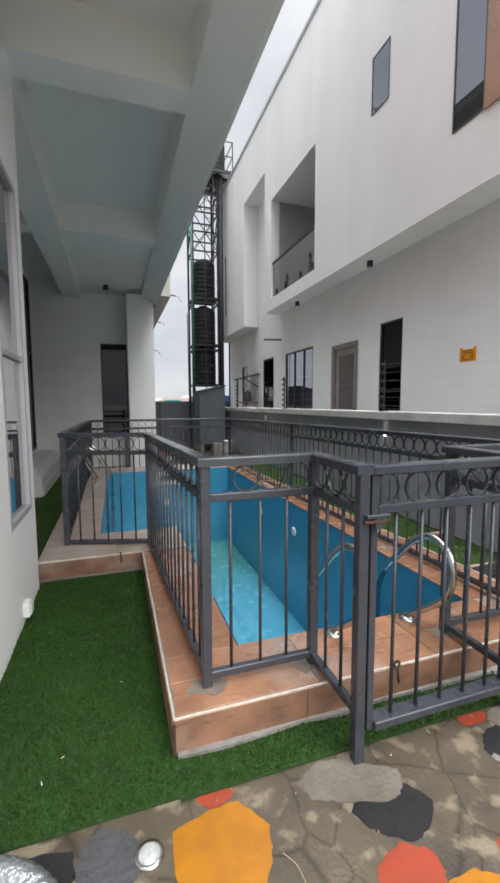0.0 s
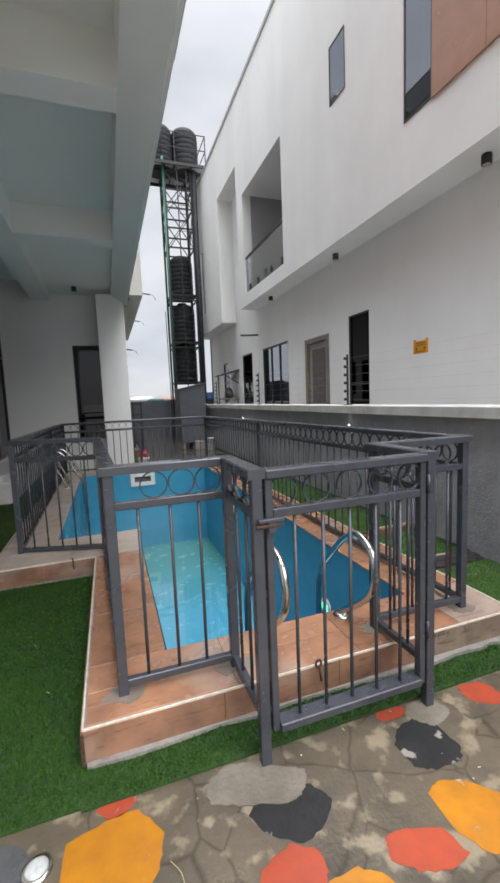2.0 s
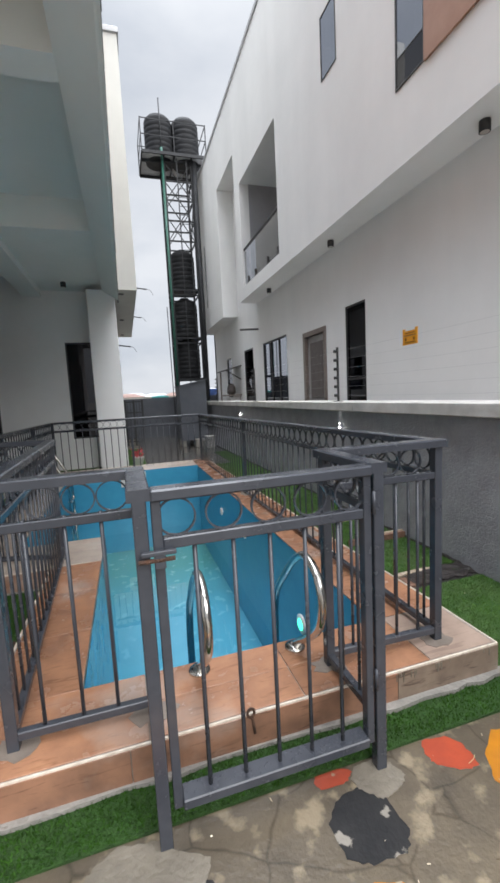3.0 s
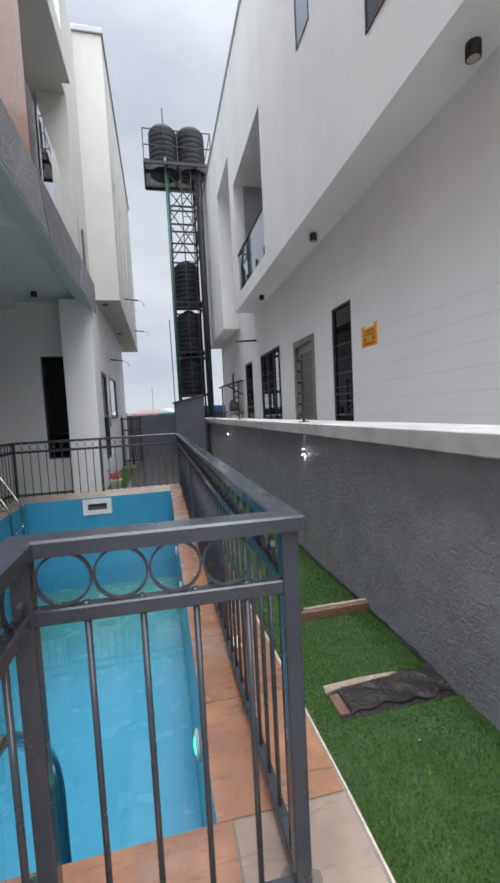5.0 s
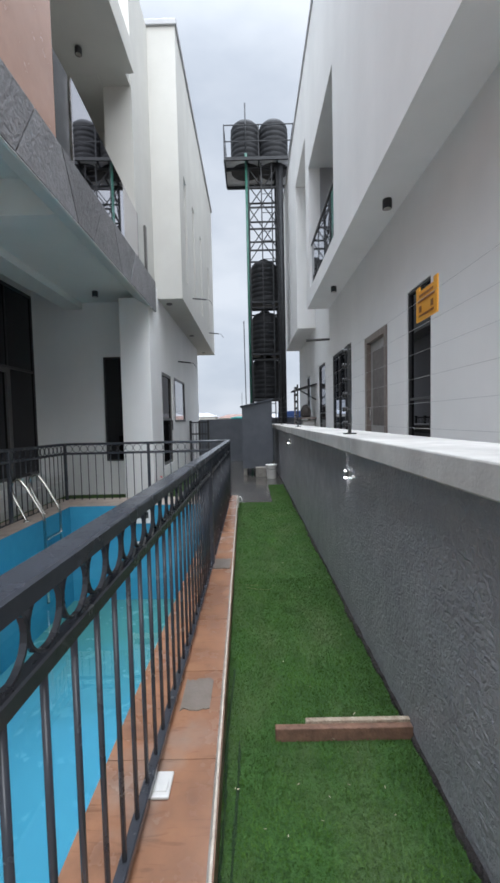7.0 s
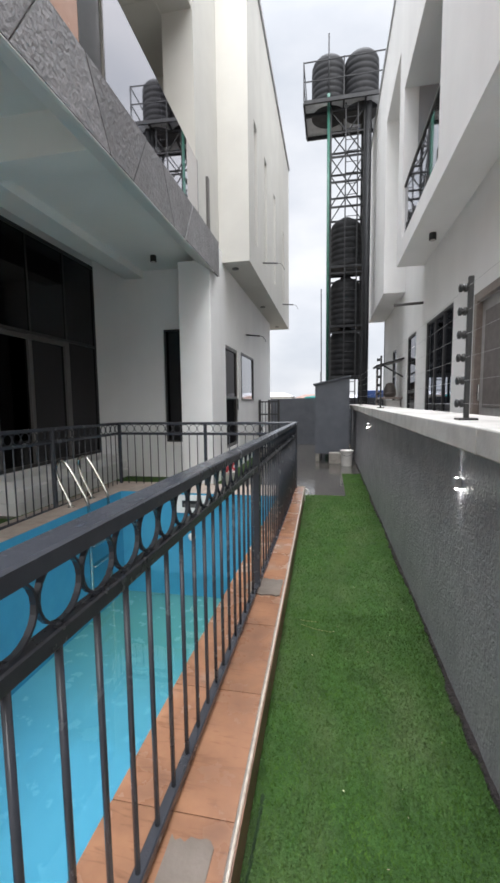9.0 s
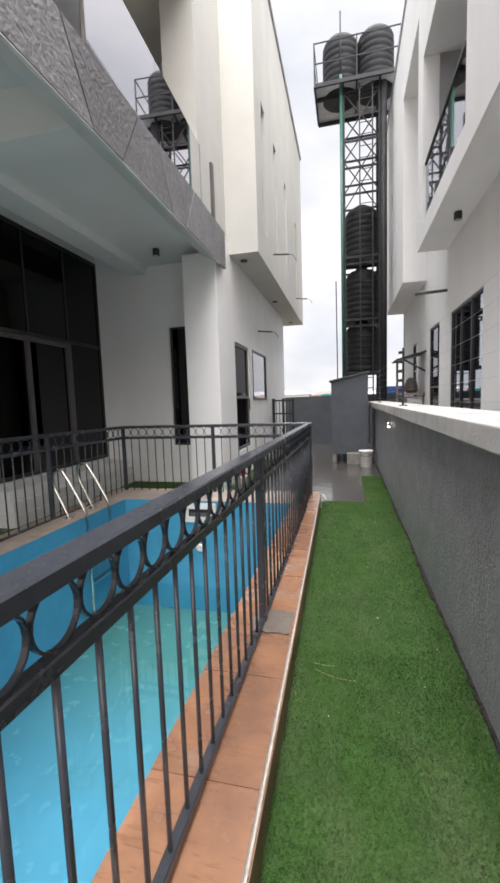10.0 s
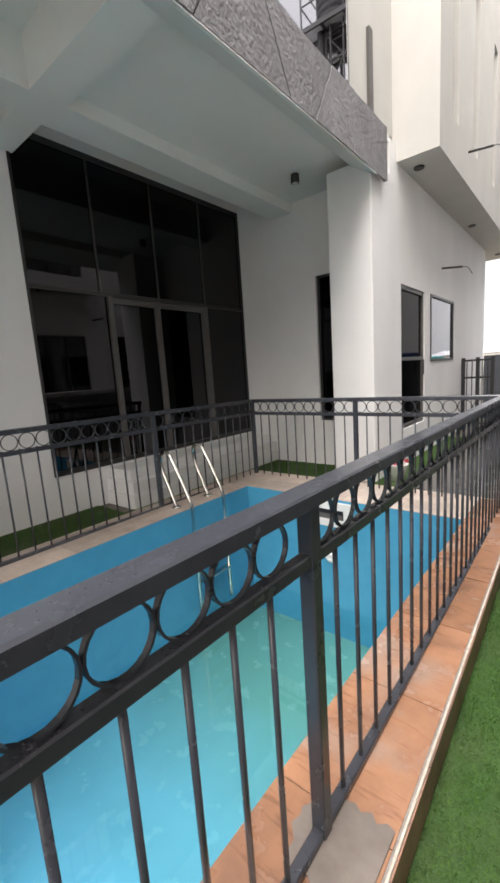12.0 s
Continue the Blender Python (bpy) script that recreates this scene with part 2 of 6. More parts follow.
def rain_drops(m):
    """Standing rain drops on the upward faces of painted steel."""
    n, l, b = add_nodes(m)
    bu = [x for x in n if x.bl_idname == "ShaderNodeBump"][0]
    g = n.new("ShaderNodeNewGeometry")
    vo = n.new("ShaderNodeTexVoronoi")
    vo.inputs["Scale"].default_value = 120.0
    l.new(g.outputs["Position"], vo.inputs["Vector"])
    r = n.new("ShaderNodeMapRange")
    r.inputs["From Min"].default_value, r.inputs["From Max"].default_value = 0.42, 0.08
    l.new(vo.outputs["Distance"], r.inputs["Value"])
    pick = n.new("ShaderNodeMath")
    pick.operation = "GREATER_THAN"
    pick.inputs[1].default_value = 0.76
    rgb = n.new("ShaderNodeSeparateColor")
    l.new(vo.outputs["Color"], rgb.inputs["Color"])
    l.new(rgb.outputs["Red"], pick.inputs[0])
    nz = n.new("ShaderNodeSeparateXYZ")
    l.new(g.outputs["True Normal"], nz.inputs[0])
    top = n.new("ShaderNodeMath")
    top.operation = "GREATER_THAN"
    top.inputs[1].default_value = 0.8
    l.new(nz.outputs["Z"], top.inputs[0])
    m1 = n.new("ShaderNodeMath")
    m1.operation = "MULTIPLY"
    l.new(pick.outputs["Value"], m1.inputs[0])
    l.new(top.outputs["Value"], m1.inputs[1])
    m2 = n.new("ShaderNodeMath")
    m2.operation = "MULTIPLY"
    l.new(r.outputs["Result"], m2.inputs[0])
    l.new(m1.outputs["Value"], m2.inputs[1])
    b2 = n.new("ShaderNodeBump")
    b2.inputs["Strength"].default_value, b2.inputs["Distance"].default_value = 1.0, 0.0014
    l.new(m2.outputs["Value"], b2.inputs["Height"])
    l.new(bu.outputs["Normal"], b2.inputs["Normal"])
    l.new(b2.outputs["Normal"], b.inputs["Normal"])


rain_drops(STEEL)


def rain_streaks(m, depth=0.12):
    """Faint vertical run-off streaks on rendered walls."""
    n, l, b = add_nodes(m)
    src = b.inputs["Base Color"].links[0].from_socket
    g = n.new("ShaderNodeNewGeometry")
    mp = n.new("ShaderNodeMapping")
    mp.inputs["Scale"].default_value = (1.3, 1.3, 0.12)
    l.new(g.outputs["Position"], mp.inputs["Vector"])
    nz = n.new("ShaderNodeTexNoise")
    nz.inputs["Scale"].default_value, nz.inputs["Detail"].default_value = 1.0, 6.0
    l.new(mp.outputs["Vector"], nz.inputs["Vector"])
    r = n.new("ShaderNodeMapRange")
    r.inputs["From Min"].default_value, r.inputs["From Max"].default_value = 0.42, 0.70
    r.inputs["To Min"].default_value, r.inputs["To Max"].default_value = 1.0, 1.0 - depth
    l.new(nz.outputs["Fac"], r.inputs["Value"])
    v = n.new("ShaderNodeVectorMath")
    v.operation = "SCALE"
    l.new(src, v.inputs[0])
    l.new(r.outputs["Result"], v.inputs["Scale"])
    l.new(v.outputs["Vector"], b.inputs["Base Color"])


rain_streaks(WHITE, 0.045)
rain_streaks(CREAMDIM, 0.05)
rain_streaks(COPE, 0.3)
GRASSBLADE = mat("turf_fibre", (0.088, 0.180, 0.030), (0.045, 0.110, 0.016), 4.0, 0.6, big=0.4, island=0.12, spec=0.15)
TURFBASE = mat("turf_backing", (0.044, 0.120, 0.016), (0.029, 0.084, 0.011), 30.0, 0.9, 0.5, 120, big=0.3)


LUSHBLADE = mat("fresh_turf_fibre", (0.036, 0.104, 0.008), (0.018, 0.057, 0.0045), 5.0, 0.6, big=0.35, island=0.15, spec=0.15)
LUSHBASE = mat("fresh_turf_backing", (0.027, 0.084, 0.007), (0.018, 0.056, 0.005), 30.0, 0.9, 0.5, 120, big=0.3)


def worn_turf(m):
    """Dusty, trodden patches drawn out along the walkway."""
    n, l, b = add_nodes(m)
    src = b.inputs["Base Color"].links[0].from_socket
    g = n.new("ShaderNodeNewGeometry")
    mp = n.new("ShaderNodeMapping")
    mp.inputs["Scale"].default_value = (3.2, 1.3, 1.0)
    l.new(g.outputs["Position"], mp.inputs["Vector"])
    nz = n.new("ShaderNodeTexNoise")
    nz.inputs["Scale"].default_value, nz.inputs["Detail"].default_value, nz.inputs["Roughness"].default_value = 1.1, 9.0, 0.65
    l.new(mp.outputs["Vector"], nz.inputs["Vector"])
    r = n.new("ShaderNodeMapRange")
    r.inputs["From Min"].default_value, r.inputs["From Max"].default_value, r.inputs["To Max"].default_value = 0.46, 0.68, 0.48
    l.new(nz.outputs["Fac"], r.inputs["Value"])
    mx = n.new("ShaderNodeMix")
    mx.data_type = "RGBA"
    mx.inputs["B"].default_value = (0.095, 0.128, 0.052, 1)
    l.new(r.outputs["Result"], mx.inputs["Factor"])
    l.new(src, mx.inputs["A"])
    l.new(mx.outputs["Result"], b.inputs["Base Color"])


worn_turf(GRASSBLADE)
worn_turf(TURFBASE)
POOLTILE = mat("pool_blue_tile", (0.062, 0.305, 0.465), (0.052, 0.27, 0.43), 6.0, 0.22, big=0.06)
POOLFLOOR = mat("pool_floor_tile", (0.145, 0.415, 0.56), (0.13, 0.385, 0.525), 5.0, 0.25, big=0.08)


def mosaic(m, size=0.025):
    """Fine grout lines of small mosaic tiles, as relief and tone."""
    n, l, b = add_nodes(m)
    g = n.new("ShaderNodeNewGeometry")
    ax = []
    sep = n.new("ShaderNodeSeparateXYZ")
    l.new(g.outputs["Position"], sep.inputs[0])
    for a in "XYZ":
        d = n.new("ShaderNodeMath")
        d.operation = "PINGPONG"
        d.inputs[1].default_value = size / 2
        l.new(sep.outputs[a], d.inputs[0])
        ax.append(d.outputs[0])
    m1 = n.new("ShaderNodeMath"); m1.operation = "MINIMUM"
    l.new(ax[0], m1.inputs[0]); l.new(ax[1], m1.inputs[1])
    m2 = n.new("ShaderNodeMath"); m2.operation = "MINIMUM"
    l.new(m1.outputs[0], m2.inputs[0]); l.new(ax[2], m2.inputs[1])
    st = n.new("ShaderNodeMath"); st.operation = "GREATER_THAN"; st.inputs[1].default_value = 0.0012
    l.new(m2.outputs[0], st.inputs[0])
    bu = n.new("ShaderNodeBump")
    bu.inputs["Strength"].default_value, bu.inputs["Distance"].default_value = 0.08, 0.001
    l.new(st.outputs[0], bu.inputs["Height"])
    l.new(bu.outputs["Normal"], b.inputs["Normal"])


mosaic(POOLFLOOR)


def deep_water_tint(m):
    """The deep end's green water tint, put into the floor colour along Y."""
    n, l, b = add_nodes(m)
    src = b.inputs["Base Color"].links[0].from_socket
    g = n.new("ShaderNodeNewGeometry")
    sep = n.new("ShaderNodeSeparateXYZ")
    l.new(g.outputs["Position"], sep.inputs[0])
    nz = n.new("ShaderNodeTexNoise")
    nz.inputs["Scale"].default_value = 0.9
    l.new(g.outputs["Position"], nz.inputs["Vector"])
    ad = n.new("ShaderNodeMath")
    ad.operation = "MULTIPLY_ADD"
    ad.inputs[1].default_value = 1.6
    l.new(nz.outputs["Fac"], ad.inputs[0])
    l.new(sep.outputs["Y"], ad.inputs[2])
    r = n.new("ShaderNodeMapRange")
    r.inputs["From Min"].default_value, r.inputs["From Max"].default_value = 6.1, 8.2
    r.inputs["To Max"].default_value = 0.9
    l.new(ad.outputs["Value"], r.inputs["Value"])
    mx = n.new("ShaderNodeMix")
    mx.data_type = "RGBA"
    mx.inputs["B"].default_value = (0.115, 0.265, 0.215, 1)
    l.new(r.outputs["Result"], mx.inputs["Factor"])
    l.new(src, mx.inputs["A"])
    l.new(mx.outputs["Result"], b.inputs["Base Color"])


deep_water_tint(POOLFLOOR)


def wood_tile(name, c1=(0.38, 0.19, 0.105), c2=(0.22, 0.112, 0.068), fleck=0.42, rough=0.26):
    """Glazed tile printed like pale brown timber: long uneven streaks with a few dark flecks."""
    m = mat(name, c1, c2, 5.0, rough, 0.05, 40, big=0.15, rand=0.16)
    n, l, b = add_nodes(m)
    src = b.inputs["Base Color"].links[0].from_socket
    g = n.new("ShaderNodeNewGeometry")
    mp = n.new("ShaderNodeMapping")
    mp.inputs["Scale"].default_value = (3.5, 24.0, 24.0)
    l.new(g.outputs["Position"], mp.inputs["Vector"])
    nz = n.new("ShaderNodeTexNoise")
    nz.inputs["Scale"].default_value, nz.inputs["Detail"].default_value, nz.inputs["Distortion"].default_value = 1.6, 6.0, 1.2
    l.new(mp.outputs["Vector"], nz.inputs["Vector"])
    rp = n.new("ShaderNodeValToRGB")
    rp.color_ramp.elements[0].position, rp.color_ramp.elements[0].color = 0.30, (0.40, 0.33, 0.29, 1)
    rp.color_ramp.elements[1].position, rp.color_ramp.elements[1].color = 0.43, (1.08, 1.08, 1.08, 1)
    l.new(nz.outputs["Fac"], rp.inputs["Fac"])
    mx = n.new("ShaderNodeMix")
    mx.data_type, mx.blend_type = "RGBA", "MULTIPLY"
    mx.inputs["Factor"].default_value = fleck
    l.new(src, mx.inputs["A"]); l.new(rp.outputs["Color"], mx.inputs["B"])
    # dried cement smears left by the tilers
    ns = n.new("ShaderNodeTexNoise")
    ns.inputs["Scale"].default_value, ns.inputs["Detail"].default_value = 1.7, 7.0
    l.new(g.outputs["Position"], ns.inputs["Vector"])
    rs = n.new("ShaderNodeMapRange")
    rs.inputs["From Min"].default_value, rs.inputs["From Max"].default_value, rs.inputs["To Max"].default_value = 0.57, 0.70, 0.6
    l.new(ns.outputs["Fac"], rs.inputs["Value"])
    sm = n.new("ShaderNodeMix")
    sm.data_type = "RGBA"
    sm.inputs["B"].default_value = (0.33, 0.30, 0.27, 1)
    l.new(rs.outputs["Result"], sm.inputs["Factor"])
    l.new(mx.outputs["Result"], sm.inputs["A"])
    l.new(sm.outputs["Result"], b.inputs["Base Color"])
    return m


WOODTILE = wood_tile("wood_print_tile")
GREYTILE = wood_tile("faded_grey_tile", (0.32, 0.235, 0.185), (0.22, 0.16, 0.125), 0.35, 0.45)
PALETILE = wood_tile("bleached_tile", (0.46, 0.385, 0.325), (0.34, 0.275, 0.225), 0.35, 0.4)
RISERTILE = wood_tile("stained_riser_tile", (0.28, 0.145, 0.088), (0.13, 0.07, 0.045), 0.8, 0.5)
SMEAR = mat("cement_smear_film", (0.24, 0.20, 0.168), (0.17, 0.135, 0.108), 9.0, 0.55, 0.15, 60, big=0.3)
GROUT = mat("grey_cement", (0.30, 0.28, 0.25), (0.20, 0.185, 0.165), 14.0, 0.85, 0.35, 60, big=0.2)


def concrete(name):
    """Damp weathered concrete scored into irregular flags, with worn pale patches."""
    m = mat(name, (0.138, 0.110, 0.074), (0.055, 0.044, 0.031), 3.6, 0.38, 0.2, 55, big=0.35, rvar=0.3)
    n, l, b = add_nodes(m)
    src = b.inputs["Base Color"].links[0].from_socket
    g = n.new("ShaderNodeNewGeometry")
    nz = n.new("ShaderNodeTexNoise"); nz.inputs["Scale"].default_value = 4.0
    l.new(g.outputs["Position"], nz.inputs["Vector"])
    ad = n.new("ShaderNodeVectorMath"); ad.operation = "MULTIPLY_ADD"
    ad.inputs[1].default_value = (0.12, 0.12, 0.0)
    l.new(nz.outputs["Color"], ad.inputs[0]); l.new(g.outputs["Position"], ad.inputs[2])
    vo = n.new("ShaderNodeTexVoronoi"); vo.feature = "DISTANCE_TO_EDGE"; vo.inputs["Scale"].default_value = 3.0
    l.new(ad.outputs["Vector"], vo.inputs["Vector"])
    rp = n.new("ShaderNodeValToRGB")
    rp.color_ramp.elements[0].position, rp.color_ramp.elements[0].color = 0.0, (0.5, 0.48, 0.45, 1)
    rp.color_ramp.elements[1].position, rp.color_ramp.elements[1].color = 0.022, (1, 1, 1, 1)
    l.new(vo.outputs["Distance"], rp.inputs["Fac"])
    mx = n.new("ShaderNodeMix"); mx.data_type, mx.blend_type = "RGBA", "MULTIPLY"; mx.inputs["Factor"].default_value = 1.0
    l.new(src, mx.inputs["A"]); l.new(rp.outputs["Color"], mx.inputs["B"])
    # light cement dust in blotches
    n2 = n.new("ShaderNodeTexNoise"); n2.inputs["Scale"].default_value, n2.inputs["Detail"].default_value = 8.0, 10.0
    l.new(g.outputs["Position"], n2.inputs["Vector"])
    r2 = n.new("ShaderNodeMapRange"); r2.inputs["From Min"].default_value, r2.inputs["From Max"].default_value = 0.54, 0.63
    r2.inputs["To Max"].default_value = 0.65
    l.new(n2.outputs["Fac"], r2.inputs["Value"])
    m3 = n.new("ShaderNodeMix"); m3.data_type = "RGBA"; m3.inputs["B"].default_value = (0.27, 0.218, 0.145, 1)
    l.new(r2.outputs["Result"], m3.inputs["Factor"]); l.new(mx.outputs["Result"], m3.inputs["A"])
    l.new(m3.outputs["Result"], b.inputs["Base Color"])
    return m


CONCRETE = concrete("damp_concrete")
BLACKPAINT = mat("black_floor_paint", (0.014, 0.014, 0.015), (0.024, 0.023, 0.023), 9.0, 0.6, 0.2, 40, spec=0.2)


def chipped(m, under, at=0.56):
    """Wear: chips in the paint that show the concrete."""
    n, l, b = add_nodes(m)
    src = b.inputs["Base Color"].links[0].from_socket
    g = n.new("ShaderNodeNewGeometry")
    nz = n.new("ShaderNodeTexNoise"); nz.inputs["Scale"].default_value, nz.inputs["Detail"].default_value = 9.0, 8.0
    l.new(g.outputs["Position"], nz.inputs["Vector"])
    r = n.new("ShaderNodeMapRange"); r.inputs["From Min"].default_value, r.inputs["From Max"].default_value = at, at + 0.03
    l.new(nz.outputs["Fac"], r.inputs["Value"])
    mx = n.new("ShaderNodeMix"); mx.data_type = "RGBA"; mx.inputs["B"].default_value = (*under, 1)
    l.new(r.outputs["Result"], mx.inputs["Factor"]); l.new(src, mx.inputs["A"])
    l.new(mx.outputs["Result"], b.inputs["Base Color"])


chipped(BLACKPAINT, (0.22, 0.20, 0.17), 0.63)
chipped(ORANGEPAINT, (0.30, 0.24, 0.16), 0.645)
chipped(REDPAINT, (0.27, 0.20, 0.14), 0.65)
PALECEMENT = mat("pale_cement_smear", (0.205, 0.178, 0.138), (0.13, 0.112, 0.086), 8.0, 0.6, 0.3, 50, big=0.25)


def water_mat():
    m = glass_mat("pool_water", (1, 1, 1), 0.0, 0.02, (0.74, 0.92, 0.94))
    n, l = m.node_tree.nodes, m.node_tree.links
    g = n.new("ShaderNodeNewGeometry")
    nz = n.new("ShaderNodeTexNoise"); nz.inputs["Scale"].default_value, nz.inputs["Detail"].default_value = 1.6, 1.0
    l.new(g.outputs["Position"], nz.inputs["Vector"])
    bu = n.new("ShaderNodeBump"); bu.inputs["Strength"].default_value, bu.inputs["Distance"].default_value = 0.012, 0.01
    l.new(nz.outputs["Fac"], bu.inputs["Height"])
    for nd in n:
        if nd.bl_idname == "ShaderNodeBsdfGlossy":
            l.new(bu.outputs["Normal"], nd.inputs["Normal"])
        if nd.bl_idname == "ShaderNodeLayerWeight":
            l.new(bu.outputs["Normal"], nd.inputs["Normal"])
    return m


WATER = water_mat()


# ---------------------------------------------------------------- mesh helpers
def obj(name, bm, material, parent=None, label="", smooth=False):
    me = bpy.data.meshes.new(name)
    bm.to_mesh(me)
    bm.free()
    for mm in (material if isinstance(material, (list, tuple)) else [material]):
        me.materials.append(mm)
    if smooth:
        for p in me.polygons:
            p.use_smooth = True
    ob = new(name, me)
    if parent is not None:
        ob.parent = parent
        ob.matrix_parent_inverse = parent.matrix_basis.inverted()
    if label:
        ob["label"] = label
    return ob


def part(name, bm, material, parent, label="", smooth=False):
    return obj(name, bm, material, parent, label, smooth)


def shared(name, me, parent, x, y, z, rz=0.0):
    """A piece that shares its mesh with its likes."""
    ob = new(name, me)
    ob.parent = parent
    ob.matrix_parent_inverse = parent.matrix_basis.inverted()
    ob.matrix_basis = Matrix.Translation((x, y, z)) @ Matrix.Rotation(rz, 4, "Z")
    return ob


def empty(name, x, y, z, label="", category="", group="", kind=""):
    e = new(name)
    e.empty_display_size = 0.1
    e.matrix_basis = Matrix.Translation((x, y, z))
    return tagged(e, label, category, group, kind)


def box(x0, y0, z0, x1, y1, z1, bev=0.0, bm=None):
    own = bm is None
    bm = bm or bmesh.new()
    m = Matrix.LocRotScale(((x0 + x1) / 2, (y0 + y1) / 2, (z0 + z1) / 2), None, (abs(x1 - x0), abs(y1 - y0), abs(z1 - z0)))
    r = bmesh.ops.create_cube(bm, size=1.0, matrix=m)
    if bev:
        es = list({e for v in r["verts"] for e in v.link_edges})
        bmesh.ops.bevel(bm, geom=es, offset=bev, segments=2, affect="EDGES", profile=0.5)
    return bm


def stick(p, q, w, h=None, bm=None, bev=0.0):
    """A square bar from p to q, w wide and h high."""
    p, q = Vector(p), Vector(q)
    h = h or w
    d = q - p
    r = d.to_track_quat("Y", "Z").to_matrix().to_4x4()
    bm = bm or bmesh.new()
    res = bmesh.ops.create_cube(bm, size=1.0, matrix=Matrix.Translation((p + q) / 2) @ r @ Matrix.Diagonal((w, d.length, h, 1)))
    if bev:
        es = list({e for v in res["verts"] for e in v.link_edges})
        bmesh.ops.bevel(bm, geom=es, offset=bev, segments=1, affect="EDGES")
    return bm


def rod(p, q, r, seg=8, bm=None, r2=None):
    p, q = Vector(p), Vector(q)
    d = q - p
    bm = bm or bmesh.new()
    m = Matrix.Translation((p + q) / 2) @ d.to_track_quat("Z", "Y").to_matrix().to_4x4()
    bmesh.ops.create_cone(bm, cap_ends=True, segments=seg, radius1=r, radius2=r if r2 is None else r2, depth=d.length, matrix=m)
    return bm


def smooth_path(pts, per=6):
    """A rounded line through the points."""
    pts = [Vector(p) for p in pts]
    out = []
    for i in range(len(pts) - 1):
        a, b, c, d = pts[max(i - 1, 0)], pts[i], pts[i + 1], pts[min(i + 2, len(pts) - 1)]
        for k in range(per):
            t = k / per
            out.append(0.5 * (2 * b + (c - a) * t + (2 * a - 5 * b + 4 * c - d) * t * t + (3 * b - a - 3 * c + d) * t ** 3))
    out.append(pts[-1])
    return out


def tube(pts, r, seg=10, bm=None, closed=False, ripple=0.0):
    bm = bm or bmesh.new()
    rings = []
    n = len(pts)
    up = Vector((0.123, 0.2, 1)).normalized()
    for i, p in enumerate(pts):
        d = (pts[min(i + 1, n - 1)] - pts[max(i - 1, 0)]).normalized()
        u = d.cross(up)
        if u.length < 1e-3:
            u = d.cross(Vector((1, 0, 0)))
        u.normalize()
        v = d.cross(u)
        rr = r * (1 + (ripple if i % 2 else -ripple))
        rings.append([bm.verts.new(p + rr * (math.cos(2 * math.pi * k / seg) * u + math.sin(2 * math.pi * k / seg) * v)) for k in range(seg)])
    for a, b in zip(rings, rings[1:]):
        for k in range(seg):
            bm.faces.new((a[k], a[(k + 1) % seg], b[(k + 1) % seg], b[k]))
    bm.faces.new(rings[0][::-1])
    bm.faces.new(rings[-1])
    bmesh.ops.recalc_face_normals(bm, faces=bm.faces)
    return bm


def lathe(profile, seg=24, at=(0, 0, 0)):
    """Turned shape from (radius, height) pairs."""
    bm = bmesh.new()
    rings = []
    for r, z in profile:
        rings.append([bm.verts.new((at[0] + r * math.cos(2 * math.pi * k / seg), at[1] + r * math.sin(2 * math.pi * k / seg), at[2] + z)) for k in range(seg)])
    for a, b in zip(rings, rings[1:]):
        for k in range(seg):
            bm.faces.new((a[k], a[(k + 1) % seg], b[(k + 1) % seg], b[k]))
    bm.faces.new(rings[0][::-1])
    bm.faces.new(rings[-1])
    bmesh.ops.recalc_face_normals(bm, faces=bm.faces)
    return bm


def wall(axis, t0, t1, u0, u1, z0, z1, holes=()):
    """A wall of real thickness, t0..t1 along axis, with openings (u0, u1, z0, z1) cut right through."""
    us = sorted({u0, u1, *[h[0] for h in holes], *[h[1] for h in holes]})
    zs = sorted({z0, z1, *[h[2] for h in holes], *[h[3] for h in holes]})
    us = [u for u in us if u0 <= u <= u1]
    zs = [z for z in zs if z0 <= z <= z1]

    def solid(i, k):
        if not (0 <= i < len(us) - 1 and 0 <= k < len(zs) - 1):
            return False
        cu, cz = (us[i] + us[i + 1]) / 2, (zs[k] + zs[k + 1]) / 2
        return not any(h[0] < cu < h[1] and h[2] < cz < h[3] for h in holes)
    bm = bmesh.new()
    cache = {}

    def v(t, u, z):
        key = (t, u, z)
        if key not in cache:
            cache[key] = bm.verts.new((t, u, z) if axis == "x" else (u, t, z))
        return cache[key]

    def quad(*c):
        bm.faces.new([v(*p) for p in c])
    for i in range(len(us) - 1):
        for k in range(len(zs) - 1):
            if not solid(i, k):
                continue
            a, b, c, d = us[i], us[i + 1], zs[k], zs[k + 1]
            quad((t0, a, c), (t0, b, c), (t0, b, d), (t0, a, d))
            quad((t1, a, c), (t1, a, d), (t1, b, d), (t1, b, c))
            if not solid(i - 1, k):
                quad((t0, a, c), (t0, a, d), (t1, a, d), (t1, a, c))
            if not solid(i + 1, k):
                quad((t0, b, c), (t1, b, c), (t1, b, d), (t0, b, d))
            if not solid(i, k - 1):
                quad((t0, a, c), (t1, a, c), (t1, b, c), (t0, b, c))
            if not solid(i, k + 1):
                quad((t0, a, d), (t0, b, d), (t1, b, d), (t1, a, d))
    bmesh.ops.recalc_face_normals(bm, faces=bm.faces)
    return bm


